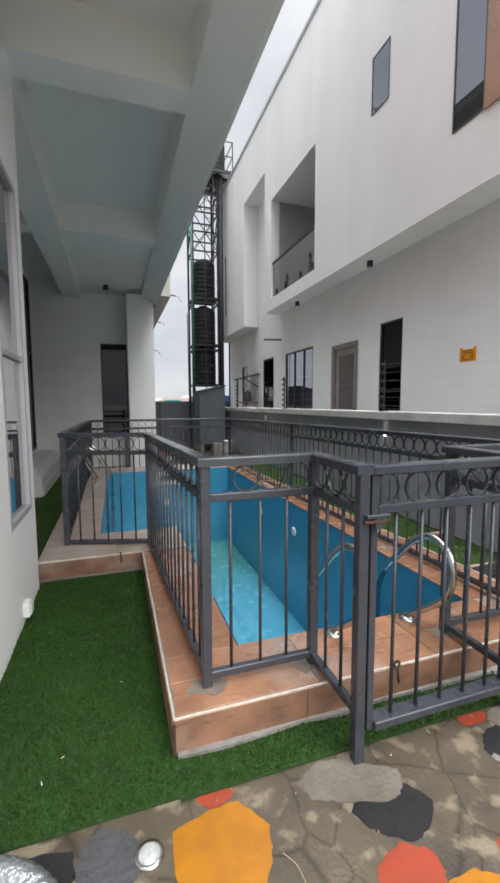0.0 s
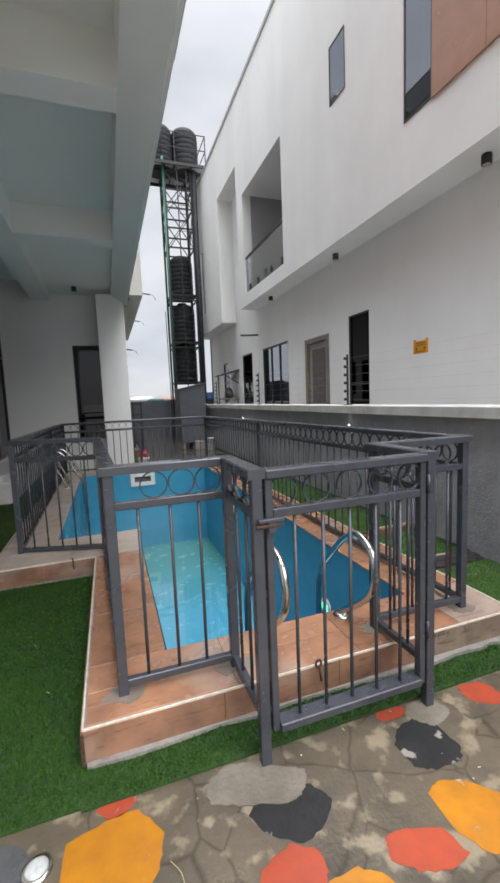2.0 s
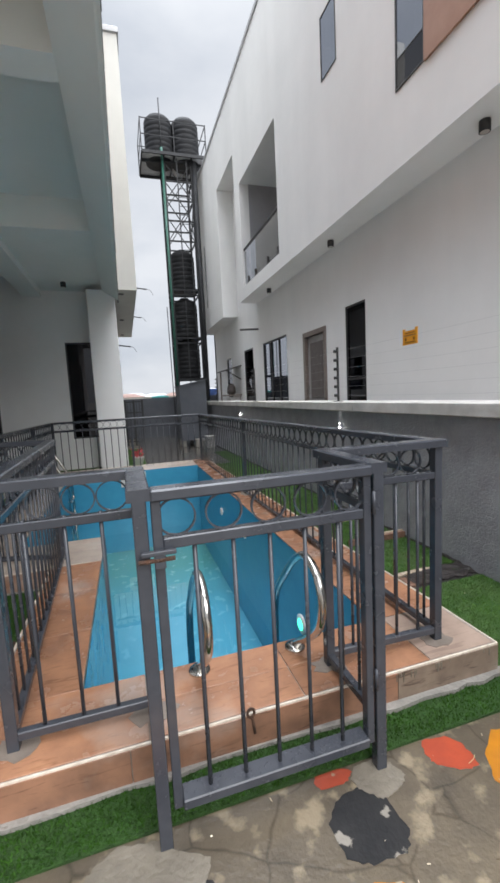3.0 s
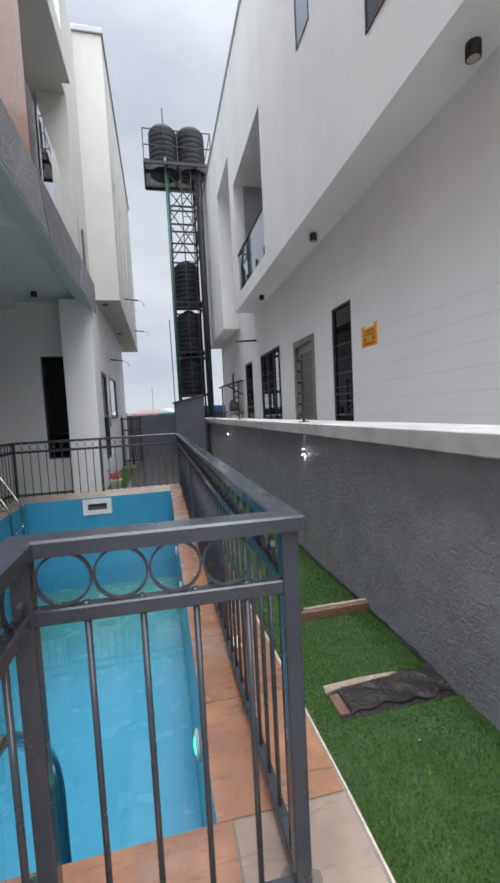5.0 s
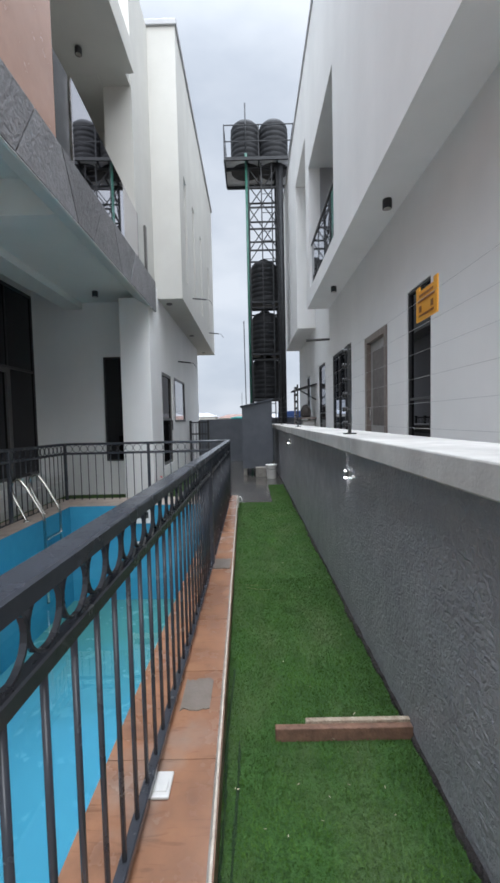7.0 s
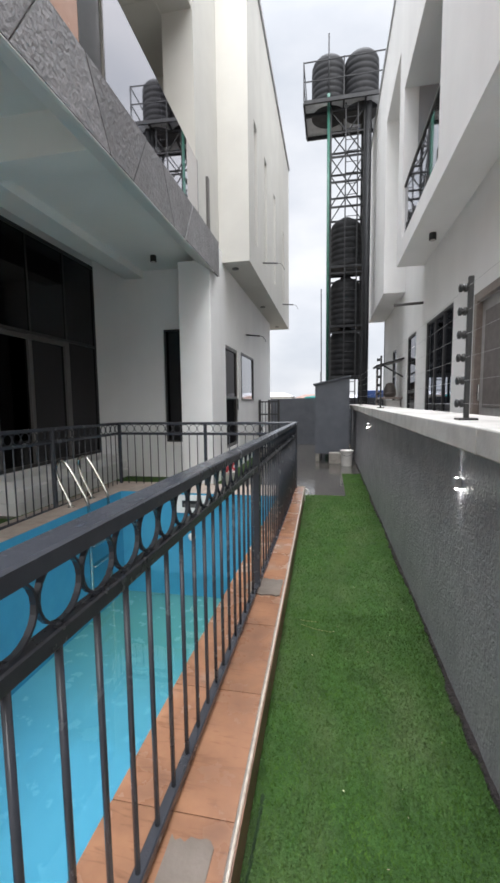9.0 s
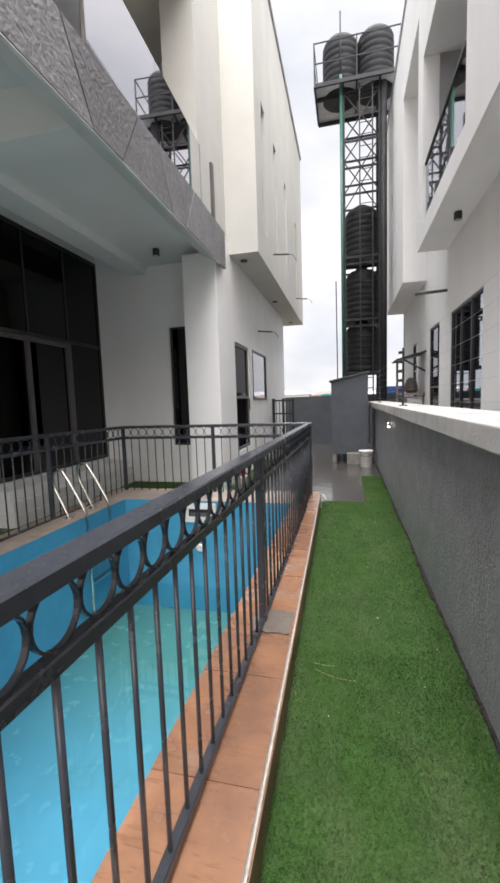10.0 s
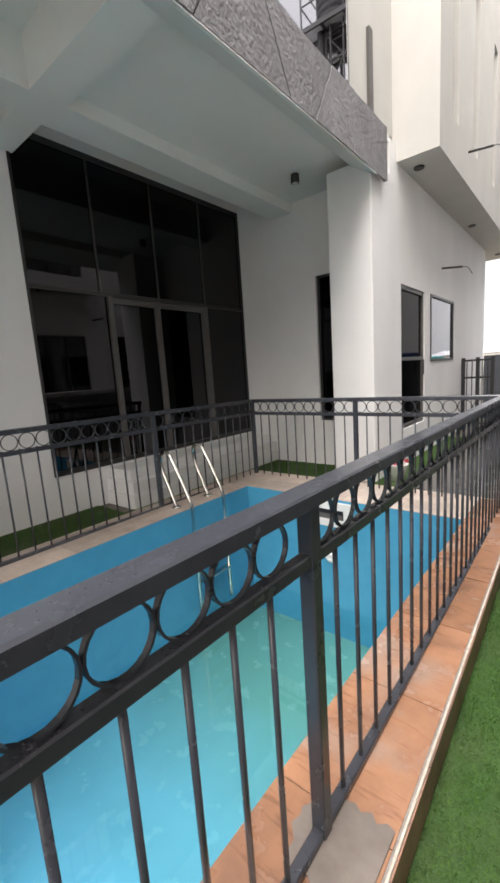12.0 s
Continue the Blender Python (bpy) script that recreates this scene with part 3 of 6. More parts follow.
def plate(poly, z0, z1):
    """A flat slab on a polygon outline."""
    bm = bmesh.new()
    lo = [bm.verts.new((x, y, z0)) for x, y in poly]
    hi = [bm.verts.new((x, y, z1)) for x, y in poly]
    n = len(poly)
    bm.faces.new(hi)
    bm.faces.new(lo[::-1])
    for i in range(n):
        bm.faces.new((lo[i], lo[(i + 1) % n], hi[(i + 1) % n], hi[i]))
    bmesh.ops.recalc_face_normals(bm, faces=bm.faces)
    return bm


def structure(name, bm, material, label, category, parent=None, smooth=False):
    return tagged(obj(name, bm, material, parent, "", smooth), label, category, kind="structure")


# ---------------------------------------------------------------- plan numbers
KERB = 0.18                       # top of the pool surround
WATER_Z, FLOOR_Z = -1.06, -1.42
PX0, PXW, PX1 = 0.61, -0.19, 2.25  # pool: narrow left edge, wide left edge, right edge
PY0, PYM, PY1 = 2.06, 4.42, 8.32   # pool: front edge, step of the L, back edge
KX0, KXW, KX1 = 0.19, -0.68, 2.72  # outer edges of the surround
KXB = 2.58                         # right outer edge at the back: the surround tapers
KY0, KYM, KY1 = 1.63, 3.74, 9.02
WALL_X = 3.60                      # face of the boundary wall
UP_X, LOW_X = 4.24, 4.75           # right house: upper and lower wall faces
SOFF = 4.14                        # underside of its upper floor


# ---------------------------------------------------------------- ground
def ground():
    xs = [-900, -60, -8, PXW - 0.1, PX1 + 0.1, 8, 60, 900]
    ys = [-900, -60, -8, PY0 - 0.1, PYM - 0.1, PY1 + 0.1, 30, 90, 900]
    bm = bmesh.new()
    vs = {(i, k): bm.verts.new((x, y, 0)) for i, x in enumerate(xs) for k, y in enumerate(ys)}
    for i in range(len(xs) - 1):
        for k in range(len(ys) - 1):
            if i == 3 and 3 <= k <= 4:
                continue
            bm.faces.new((vs[i, k], vs[i + 1, k], vs[i + 1, k + 1], vs[i, k + 1]))
    structure("ground", bm, CONCRETE, "damp worn grey concrete yard scored into irregular flags", "ground")


ground()


def paint_patch(name, x, y, rx, ry, rot, seed, material, label, sides=8, z=0.002):
    rnd = random.Random(seed)
    pts = []
    for k in range(sides):
        a = 2 * math.pi * (k + rnd.uniform(-0.25, 0.25)) / sides
        s = rnd.uniform(0.86, 1.12)
        px, py = rx * s * math.cos(a), ry * s * math.sin(a)
        pts.append((x + px * math.cos(rot) - py * math.sin(rot), y + px * math.sin(rot) + py * math.cos(rot)))
    fine = []
    for k in range(sides):
        a, b = Vector(pts[k]), Vector(pts[(k + 1) % sides])
        p0, p3 = Vector(pts[k - 1]), Vector(pts[(k + 2) % sides])
        for j in range(5):
            t = j / 5
            c = 0.5 * (2 * a + (b - p0) * t + (2 * p0 - 5 * a + 4 * b - p3) * t * t + (3 * a - p0 - 3 * b + p3) * t ** 3)
            c = c * 0.35 + a.lerp(b, t) * 0.65
            fine.append((c.x + rnd.uniform(-0.005, 0.005), c.y + rnd.uniform(-0.005, 0.005)))
    return tagged(obj(name, plate(fine, -0.01, z), material), label, "paint patch", "painted flagstones")


ORL, RDL, BKL = "orange painted flagstone with worn edges in the concrete", "red painted flagstone set in the concrete yard", "black painted flagstone with chipped paint in the concrete"
paint_patch("painted_flagstone", 0.295, 1.195, 0.185, 0.185, 0.3, 3, ORANGEPAINT, ORL)
paint_patch("painted_flagstone", 0.315, 1.40, 0.078, 0.045, 0.0, 5, REDPAINT, RDL, 6)
paint_patch("painted_flagstone", 0.955, 1.14, 0.175, 0.115, -0.1, 7, BLACKPAINT, BKL)
paint_patch("painted_flagstone", 0.865, 0.95, 0.12, 0.088, -0.3, 9, REDPAINT, RDL, 7)
paint_patch("painted_flagstone", 1.03, 0.76, 0.17, 0.13, -0.3, 11, ORANGEPAINT, ORL)
paint_patch("painted_flagstone", 1.31, 0.855, 0.15, 0.075, -0.4, 13, REDPAINT, RDL, 7)
paint_patch("painted_flagstone", 1.645, 1.195, 0.142, 0.15, 0.35, 15, BLACKPAINT, BKL)
paint_patch("painted_flagstone", 1.595, 1.39, 0.085, 0.045, 0.0, 17, REDPAINT, RDL, 6)
paint_patch("painted_flagstone", 2.39, 1.17, 0.205, 0.165, 0.1, 19, ORANGEPAINT, ORL)
paint_patch("painted_flagstone", 2.115, 1.325, 0.11, 0.085, -0.7, 21, REDPAINT, RDL, 7)
paint_patch("painted_flagstone", 2.26, 0.93, 0.15, 0.09, 0.1, 23, REDPAINT, RDL, 7)
paint_patch("painted_flagstone", 1.585, 0.885, 0.13, 0.15, 0.2, 25, ORANGEPAINT, ORL)

paint_patch("painted_flagstone", -0.34, 1.27, 0.17, 0.12, 0.1, 41, BLACKPAINT, BKL)
SLATEPAINT = mat("slate_floor_paint", (0.085, 0.085, 0.088), (0.05, 0.05, 0.052), 8.0, 0.45, 0.3, 40, big=0.3)
paint_patch("painted_flagstone", -0.08, 1.28, 0.11, 0.13, 0.2, 43, SLATEPAINT, "dark grey painted flagstone in the wet concrete")
CML = "pale cement smear on the concrete round a gate post"
paint_patch("cement_smear", 0.86, 1.285, 0.225, 0.10, -0.33, 31, PALECEMENT, CML, 11, 0.005)
paint_patch("cement_smear", 1.775, 1.33, 0.105, 0.085, -0.3, 33, PALECEMENT, CML, 10, 0.005)


# ---------------------------------------------------------------- turf
def turf(name, rects, holes, density, seed, label, z=0.012, backing=None, blade=None):
    """A turf mat: thick backing with upright fibres."""
    bm = bmesh.new()
    for x0, y0, x1, y1 in rects:
        box(x0, y0, 0.001, x1, y1, z, bm=bm)
    base = tagged(obj(name, bm, backing or TURFBASE), label, "turf", kind="stuff")
    rng = np.random.default_rng(seed)
    allp = []
    for x0, y0, x1, y1 in rects:
        n = int((x1 - x0) * (y1 - y0) * density)
        p = np.column_stack((rng.uniform(x0, x1, n), rng.uniform(y0, y1, n)))
        for hx0, hy0, hx1, hy1 in holes:
            p = p[~((p[:, 0] > hx0) & (p[:, 0] < hx1) & (p[:, 1] > hy0) & (p[:, 1] < hy1))]
        allp.append(p)
    p = np.vstack(allp)
    n = len(p)
    a = rng.uniform(0, 2 * np.pi, n)
    w = rng.uniform(0.0022, 0.0042, n)
    h = rng.uniform(0.007, 0.017, n)
    ln = rng.uniform(0.0, 0.018, n)
    b = rng.uniform(0, 2 * np.pi, n)
    v = np.zeros((n, 3, 3))
    v[:, 0, 0], v[:, 0, 1], v[:, 0, 2] = p[:, 0] - w * np.cos(a), p[:, 1] - w * np.sin(a), z - 0.002
    v[:, 1, 0], v[:, 1, 1], v[:, 1, 2] = p[:, 0] + w * np.cos(a), p[:, 1] + w * np.sin(a), z - 0.002
    v[:, 2, 0], v[:, 2, 1], v[:, 2, 2] = p[:, 0] + ln * np.cos(b), p[:, 1] + ln * np.sin(b), z + h
    me = bpy.data.meshes.new("fibres")
    me.vertices.add(3 * n)
    me.vertices.foreach_set("co", v.reshape(-1))
    me.loops.add(3 * n)
    me.loops.foreach_set("vertex_index", np.arange(3 * n, dtype=np.int32))
    me.polygons.add(n)
    me.polygons.foreach_set("loop_start", np.arange(0, 3 * n, 3, dtype=np.int32))
    me.update(calc_edges=True)
    me.materials.append(blade or GRASSBLADE)
    f = new("fibres", me)
    f.parent = base
    f["kind"] = "stuff"
    return base


turf("turf_strip", [(-0.655, 1.435, KX0 - 0.005, KYM - 0.02), (KX0 - 0.005, 1.42, KX1, KY0 - 0.01)], [], 16000, 1, "bright green artificial turf laid beside the pool surround", backing=LUSHBASE, blade=LUSHBLADE)
turf("turf_path", [(2.69, 1.43, 3.595, 2.55), (2.66, 2.55, 2.93, 2.80), (3.42, 2.62, 3.595, 2.80), (2.60, 2.80, 3.595, 5.5)], [], 15000, 2, "bright green artificial turf path along the grey boundary wall")
turf("turf_path", [(2.52, 5.5, 3.595, 9.17), (3.22, 9.17, 3.595, 11.2)], [], 9000, 4, "green artificial turf path ending at the wet concrete")
turf("turf_corner", [(-1.95, KYM + 0.02, KXW - 0.01, 7.2), (-1.2, 7.2, KXW - 0.01, 8.9), (-1.2, KY1 + 0.02, 0.26, 10.36), (0.90, KY1 + 0.02, 1.30, 13.5)], [], 5000, 3, "dark green artificial turf in the shade of the porch")


# ---------------------------------------------------------------- pool
def pool():
    root = empty("swimming_pool", 1.0, 5.0, 0.0, "blue tiled L-shaped swimming pool with clear shallow water", "swimming pool")
    outline = [(PX0, PY0), (PX1, PY0), (PX1, PY1), (PXW, PY1), (PXW, PYM), (PX0, PYM)]
    bm = bmesh.new()
    lo = [bm.verts.new((x, y, FLOOR_Z - 0.1)) for x, y in outline]
    hi = [bm.verts.new((x, y, KERB - 0.004)) for x, y in outline]
    n = len(outline)
    for i in range(n):
        bm.faces.new((lo[i], hi[i], hi[(i + 1) % n], lo[(i + 1) % n]))
    part("pool_wall", bm, POOLTILE, root, "blue mosaic pool wall")
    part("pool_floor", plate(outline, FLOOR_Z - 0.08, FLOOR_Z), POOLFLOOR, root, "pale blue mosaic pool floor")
    bm = bmesh.new()
    bm.faces.new([bm.verts.new((x, y, WATER_Z)) for x, y in outline])
    w = part("water", bm, WATER, root, "clear still pool water")
    w.visible_shadow = False
    # skimmer box and return fitting on the back wall
    sk = part("skimmer", wall("y", PY1 - 0.03, PY1 - 0.002, 0.72, 1.20, -0.12, 0.15, [(0.80, 1.12, -0.04, 0.07)]), PLASTICWHITE, root, "white plastic skimmer box")
    part("skimmer_mouth", box(0.79, PY1 - 0.012, -0.05, 1.13, PY1 - 0.004, 0.08), BLACK, sk)
    part("skimmer_flap", box(0.82, PY1 - 0.02, -0.04, 1.10, PY1 - 0.014, 0.015), GREYFRAME, sk)
    for lx, ly, lz, ax in ((0.94, PY1, -0.49, "y"), (PX1, 6.2, -0.25, "x"), (PX1, 4.9, -0.2, "x")):
        prof = [(0.0, 0.0), (0.055, 0.0), (0.062, 0.012), (0.045, 0.022), (0.02, 0.024), (0.012, 0.015)]
        bm = lathe(prof, 20)
        bmesh.ops.transform(bm, matrix=Matrix.Translation((lx, ly, lz)) @ (Matrix.Rotation(math.pi / 2, 4, "X") if ax == "y" else Matrix.Rotation(-math.pi / 2, 4, "Y")), verts=bm.verts)
        part("pool_fitting", bm, PLASTICWHITE, root, "round white pool wall fitting", True)
    return root


pool()


def surround():
    """The raised deck round the pool: cement core, printed tiles, pale edge trim."""
    root = empty("pool_surround", 1.0, 5.0, 0.0, "raised pool surround of wood-print tiles with pale edge trim", "pool deck", kind="structure")
    g = 0.006
    part("cement_bed", plate([(PX1 + g, PY0 - g), (KX1, PY0 - g), (KXB, KY1), (PX1 + g, KY1)], 0.0, KERB - 0.005), GROUT, root, "rough cement bed")
    core = [((KX0, KY0), (KX1, PY0 - g)), ((KX0, PY0 - g), (PX0 - g, KYM)), ((KXW, KYM), (PX0 - g, PYM - g)), ((KXW, PYM - g), (PXW - g, PY1 + g)), ((KXW, PY1 + g), (PX1 + g, KY1))]
    for (x0, y0), (x1, y1) in core:
        part("cement_bed", box(x0, y0, 0.0, x1, y1, KERB - 0.005), GROUT, root, "rough cement bed")
    # pale trim along the upper outer edges
    edges = [((KX0, KY0), (KX1, KY0)), ((KX1, KY0), (KX1, PY0)), ((KX1, PY0), (KXB, KY1)), ((KX0, KY0), (KX0, KYM)), ((KXW, KYM), (KX0, KYM)), ((KXW, KY1), (KXB, KY1)), ((KXW, KYM), (KXW, KY1))]
    for (x0, y0), (x1, y1) in edges:
        part("edge_trim", stick((x0, y0, KERB - 0.004), (x1, y1, KERB - 0.004), 0.009, 0.012, bev=0.002), WHITETRIM, root, "pale chipped edge trim")
    return root


SURROUND = surround()


# ---------------------------------------------------------------- fence
def ftop(y):
    """Height of the fence's top rail, which falls slightly to the back."""
    return 1.29 - 0.0115 * max(0.0, y - 1.8)


PITCH = 0.137


def ring_mesh():
    bm = bmesh.new()
    n, r0, r1, w = 22, 0.0600, 0.0655, 0.0065
    loops = []
    for r, y in ((r1, -w), (r1, w), (r0, w), (r0, -w)):
        loops.append([bm.verts.new((r * math.cos(2 * math.pi * k / n), y, r * math.sin(2 * math.pi * k / n))) for k in range(n)])
    for a, b in zip(loops, loops[1:] + loops[:1]):
        for k in range(n):
            bm.faces.new((a[k], a[(k + 1) % n], b[(k + 1) % n], b[k]))
    bmesh.ops.recalc_face_normals(bm, faces=bm.faces)
    me = bpy.data.meshes.new("ring")
    bm.to_mesh(me); bm.free()
    me.materials.append(STEEL)
    return me


def bar_mesh(h):
    bm = rod((0, 0, 0), (0, 0, h), 0.0082, 8)
    me = bpy.data.meshes.new("baluster")
    bm.to_mesh(me); bm.free()
    for p in me.polygons:
        p.use_smooth = len(p.vertices) == 4
    me.materials.append(STEEL)
    return me


RING, BAR, GATEBAR = ring_mesh(), bar_mesh(0.90), bar_mesh(0.94)


def fence_run(root, a, b, low=0.235, bar=BAR, n=0, bars=0, ring_at=(), bar_at=()):
    """Rails, balusters and rings between two posts."""
    (ax, ay), (bx, by) = a, b
    za, zb = ftop(ay), ftop(by)
    d = Vector((bx - ax, by - ay, 0))
    ln = d.length
    ang = math.atan2(d.y, d.x)
    part("middle_rail", stick((ax, ay, za - 0.19), (bx, by, zb - 0.19), 0.036, 0.038, bev=0.004), STEEL, root)
    part("bottom_rail", stick((ax, ay, low + za - 1.29), (bx, by, low + zb - 1.29), 0.036, 0.038, bev=0.004), STEEL, root)
    n = n or max(2, round(ln / PITCH))
    for f in [q / ln for q in ring_at] or [(k + 0.5) / n for k in range(n)]:
        x, y = ax + d.x * f, ay + d.y * f
        shared("ring", RING, root, x, y, ftop(y) - 0.1055, ang)
    bars = bars or n
    for f in [q / ln for q in bar_at] or [k / bars for k in range(1, math.ceil(bars))]:
        x, y = ax + d.x * f, ay + d.y * f
        shared("baluster", bar, root, x, y, ftop(y) - 1.29 + low - 0.01, ang)


def post(root, x, y, z0=KERB, w=0.046):
    part("post", box(x - w / 2, y - w / 2, z0 - 0.01, x + w / 2, y + w / 2, ftop(y) - 0.03, 0.005), STEEL, root)


P1, P2, P3, P4 = (0.37, 1.79), (0.93, 1.79), (1.81, 1.80), (2.452, 1.78)
G1, G2 = (0.93, 1.367), (1.81, 1.376)
P5, P6, PBL, PBR, PLM, PRM, PBM = (0.27, 3.92), (-0.49, 4.15), (-0.50, 8.9), (2.45, 8.9), (-0.53, 7.25), (2.455, 5.46), (1.0, 8.9)


def mitred_rail(root, line, w):
    """The flat top rail along the fence line, cut to a mitre at each corner."""
    pts = [Vector((*p, 0)) for p in line]
    pts[0] += (pts[0] - pts[1]).normalized() * 0.024
    pts[-1] += (pts[-1] - pts[-2]).normalized() * 0.024
    nrm = []
    for a, b in zip(pts, pts[1:]):
        d = (b - a).normalized()
        nrm.append(Vector((-d.y, d.x, 0)))
    offs = []
    for k in range(len(pts)):
        n1, n2 = nrm[max(k - 1, 0)], nrm[min(k, len(nrm) - 1)]
        m = (n1 + n2).normalized()
        offs.append(m * (w / 2 / m.dot(n1)))
    for k in range(len(pts) - 1):
        a, b = pts[k], pts[k + 1]
        bm = bmesh.new()
        ring = []
        for p, o in ((a, offs[k]), (b, offs[k + 1])):
            z = ftop(p.y)
            ring.append([bm.verts.new(p + o * sx + Vector((0, 0, zz))) for sx, zz in ((1, z - 0.04), (-1, z - 0.04), (-1, z - 0.006), (-0.85, z), (0.85, z), (1, z - 0.006))])
        for i in range(6):
            bm.faces.new((ring[0][i], ring[0][(i + 1) % 6], ring[1][(i + 1) % 6], ring[1][i]))
        bm.faces.new(ring[0][::-1])
        bm.faces.new(ring[1])
        bmesh.ops.recalc_face_normals(bm, faces=bm.faces)
        part("top_rail", bm, STEEL, root)


def fence():
    root = empty("pool_fence", 1.0, 5.0, KERB, "grey painted steel pool fence with rings under its top rail", "fence")
    for a, b in ((P1, P5), (P5, P6), (P6, PLM), (PLM, PBL), (PBL, PBM), (PBM, PBR), (PRM, PBR)):
        fence_run(root, a, b)
    fence_run(root, P1, P2, ring_at=(0.202, 0.333, 0.464), bar_at=(0.122, 0.272, 0.412))
    fence_run(root, P3, P4, ring_at=(0.09, 0.221, 0.352, 0.483), bar_at=(0.137, 0.267, 0.397, 0.527))
    mitred_rail(root, [G1, P2, P1, P5, P6, PLM, PBL, PBM, PBR, PRM, P4, P3, G2], 0.075)
    fence_run(root, P4, PRM, ring_at=[3.51 - 0.131 * k for k in range(27)], bar_at=[3.497 - 0.131 * k for k in range(27)])
    for a, b in ((P2, G1), (P3, G2)):
        fence_run(root, a, b, 0.225)
    for p in (P1, P2, P3, P4, P5, P6, PBL, PBR, PLM, PRM, PBM):
        post(root, *p)
    post(root, *G1, 0.0, 0.046)
    post(root, *G2, 0.0, 0.046)
    for x, y in (P1, P2, P3, P4, PRM):
        rq = random.Random(int(x * 100))
        part("mortar_pad", plate([(x + rq.uniform(0.05, 0.12) * math.cos(a), y + rq.uniform(0.04, 0.10) * math.sin(a)) for a in [k * math.pi / 7 for k in range(14)]], KERB - 0.001, KERB + 0.003), SMEAR, root, "grey mortar smear round the post foot")
    return root


fence()


def gate():
    x0, x1, y, zt = 0.966, 1.774, 1.371, 1.285
    root = empty("pool_gate", x0, y, 0.14, "closed grey steel pool gate with rings and latch", "gate")
    for x in (x0 + 0.016, x1 - 0.016):
        part("stile", box(x - 0.016, y - 0.02, 0.14, x + 0.016, y + 0.02, zt - 0.03, 0.004), STEEL, root)
    part("top_rail", stick((x0, y, zt - 0.02), (x1, y, zt - 0.02), 0.07, 0.04, bev=0.006), STEEL, root)
    part("middle_rail", stick((x0 + 0.032, y, 1.10), (x1 - 0.032, y, 1.10), 0.04, 0.038, bev=0.004), STEEL, root)
    part("bottom_rail", stick((x0 + 0.032, y, 0.16), (x1 - 0.032, y, 0.16), 0.075, 0.038, bev=0.004), STEEL, root)
    for k in range(5):
        shared("ring", RING, root, x0 + (x1 - x0) * (k + 0.5) / 5, y, 1.182)
    n = 6
    for k in range(1, n):
        shared("baluster", GATEBAR, root, x0 + (x1 - x0) * k / n, y, 0.165)
    lt = part("latch", box(0.925, y - 0.052, 1.075, 1.035, y - 0.03, 1.09, 0.003), STEEL, root, "welded sliding latch")
    part("latch_bolt", rod((0.915, y - 0.045, 1.06), (1.03, y - 0.045, 1.06), 0.008), RUST, lt)
    part("latch_tab", box(0.965, y - 0.05, 1.03, 1.0, y - 0.04, 1.08, 0.003), STEEL, lt)
    for z in (1.14, 0.42):
        part("hinge", rod((x1 + 0.006, y - 0.028, z - 0.045), (x1 + 0.006, y - 0.028, z + 0.045), 0.007, 10), STEEL, root, "", True)
    return root


gate()


# ---------------------------------------------------------------- pool rails and ladder
def grab_rail(x):
    root = empty("grab_rail", x, 1.98, KERB, "bent stainless steel pool grab rail on the tiled deck", "handrail", "pool grab rails")
    pts = smooth_path([(x, 1.99, KERB + 0.005), (x, 1.93, 0.25), (x, 1.80, 0.35), (x, 1.68, 0.47), (x, 1.645, 0.60), (x, 1.69, 0.72), (x, 1.82, 0.765), (x, 1.96, 0.69), (x, 2.10, 0.55), (x, 2.22, 0.42), (x, 2.29, 0.26), (x, 2.30, 0.05), (x, 2.30, -0.55), (x, 2.30, FLOOR_Z)])
    part("bent_tube", tube(pts, 0.021, 12), CHROME, root, "", True)
    part("flange", lathe([(0.055, 0.0), (0.055, 0.008), (0.03, 0.018), (0.022, 0.02)], 20, (x, 1.99, KERB)), CHROME, root, "", True)
    return root


grab_rail(1.17)
grab_rail(1.70)


def ladder():
    x = -0.19
    root = empty("pool_ladder", x, 7.55, KERB, "stainless steel pool ladder with three treads", "pool ladder")
    for y in (7.31, 7.79):
        pts = smooth_path([(x - 0.16, y, KERB + 0.004), (x - 0.24, y, 0.36), (x - 0.34, y, 0.58), (x - 0.35, y, 0.72), (x - 0.27, y, 0.79), (x - 0.17, y, 0.71), (x - 0.02, y, 0.45), (x + 0.08, y, 0.24), (x + 0.09, y, 0.05), (x + 0.09, y, -0.3), (x + 0.09, y, -1.0)])
        part("rail", tube(pts, 0.021, 12), CHROME, root, "", True)
        part("flange", lathe([(0.05, 0.0), (0.05, 0.008), (0.022, 0.02)], 18, (x - 0.16, y, KERB)), CHROME, root, "", True)
    for z in (-0.10, -0.37, -0.64):
        part("tread", box(x + 0.05, 7.34, z, x + 0.13, 7.78, z + 0.025, 0.008), CHROME, root)
    return root


ladder()


# ---------------------------------------------------------------- boundary wall
def boundary():
    structure("wall_boundary", box(WALL_X, -5.0, 0.0, WALL_X + 0.28, 15.2, 1.302), GREYWALL, "dark grey rough stucco boundary wall", "wall")
    root = empty("wall_coping", WALL_X, 5.0, 1.28, "weathered off-white concrete coping on the boundary wall", "coping", kind="structure")
    ys = [-5.0, -1.6, 1.1, 4.35, 8.0, 11.2, 15.2]
    for a, b in zip(ys, ys[1:]):
        part("coping_slab", box(3.515, a + 0.002, 1.304, WALL_X + 0.36, b - 0.002, 1.415, 0.008), COPE, root)


boundary()
BULB = glow_mat("lit_lamp_lens", (1.0, 0.98, 0.95), 40.0)


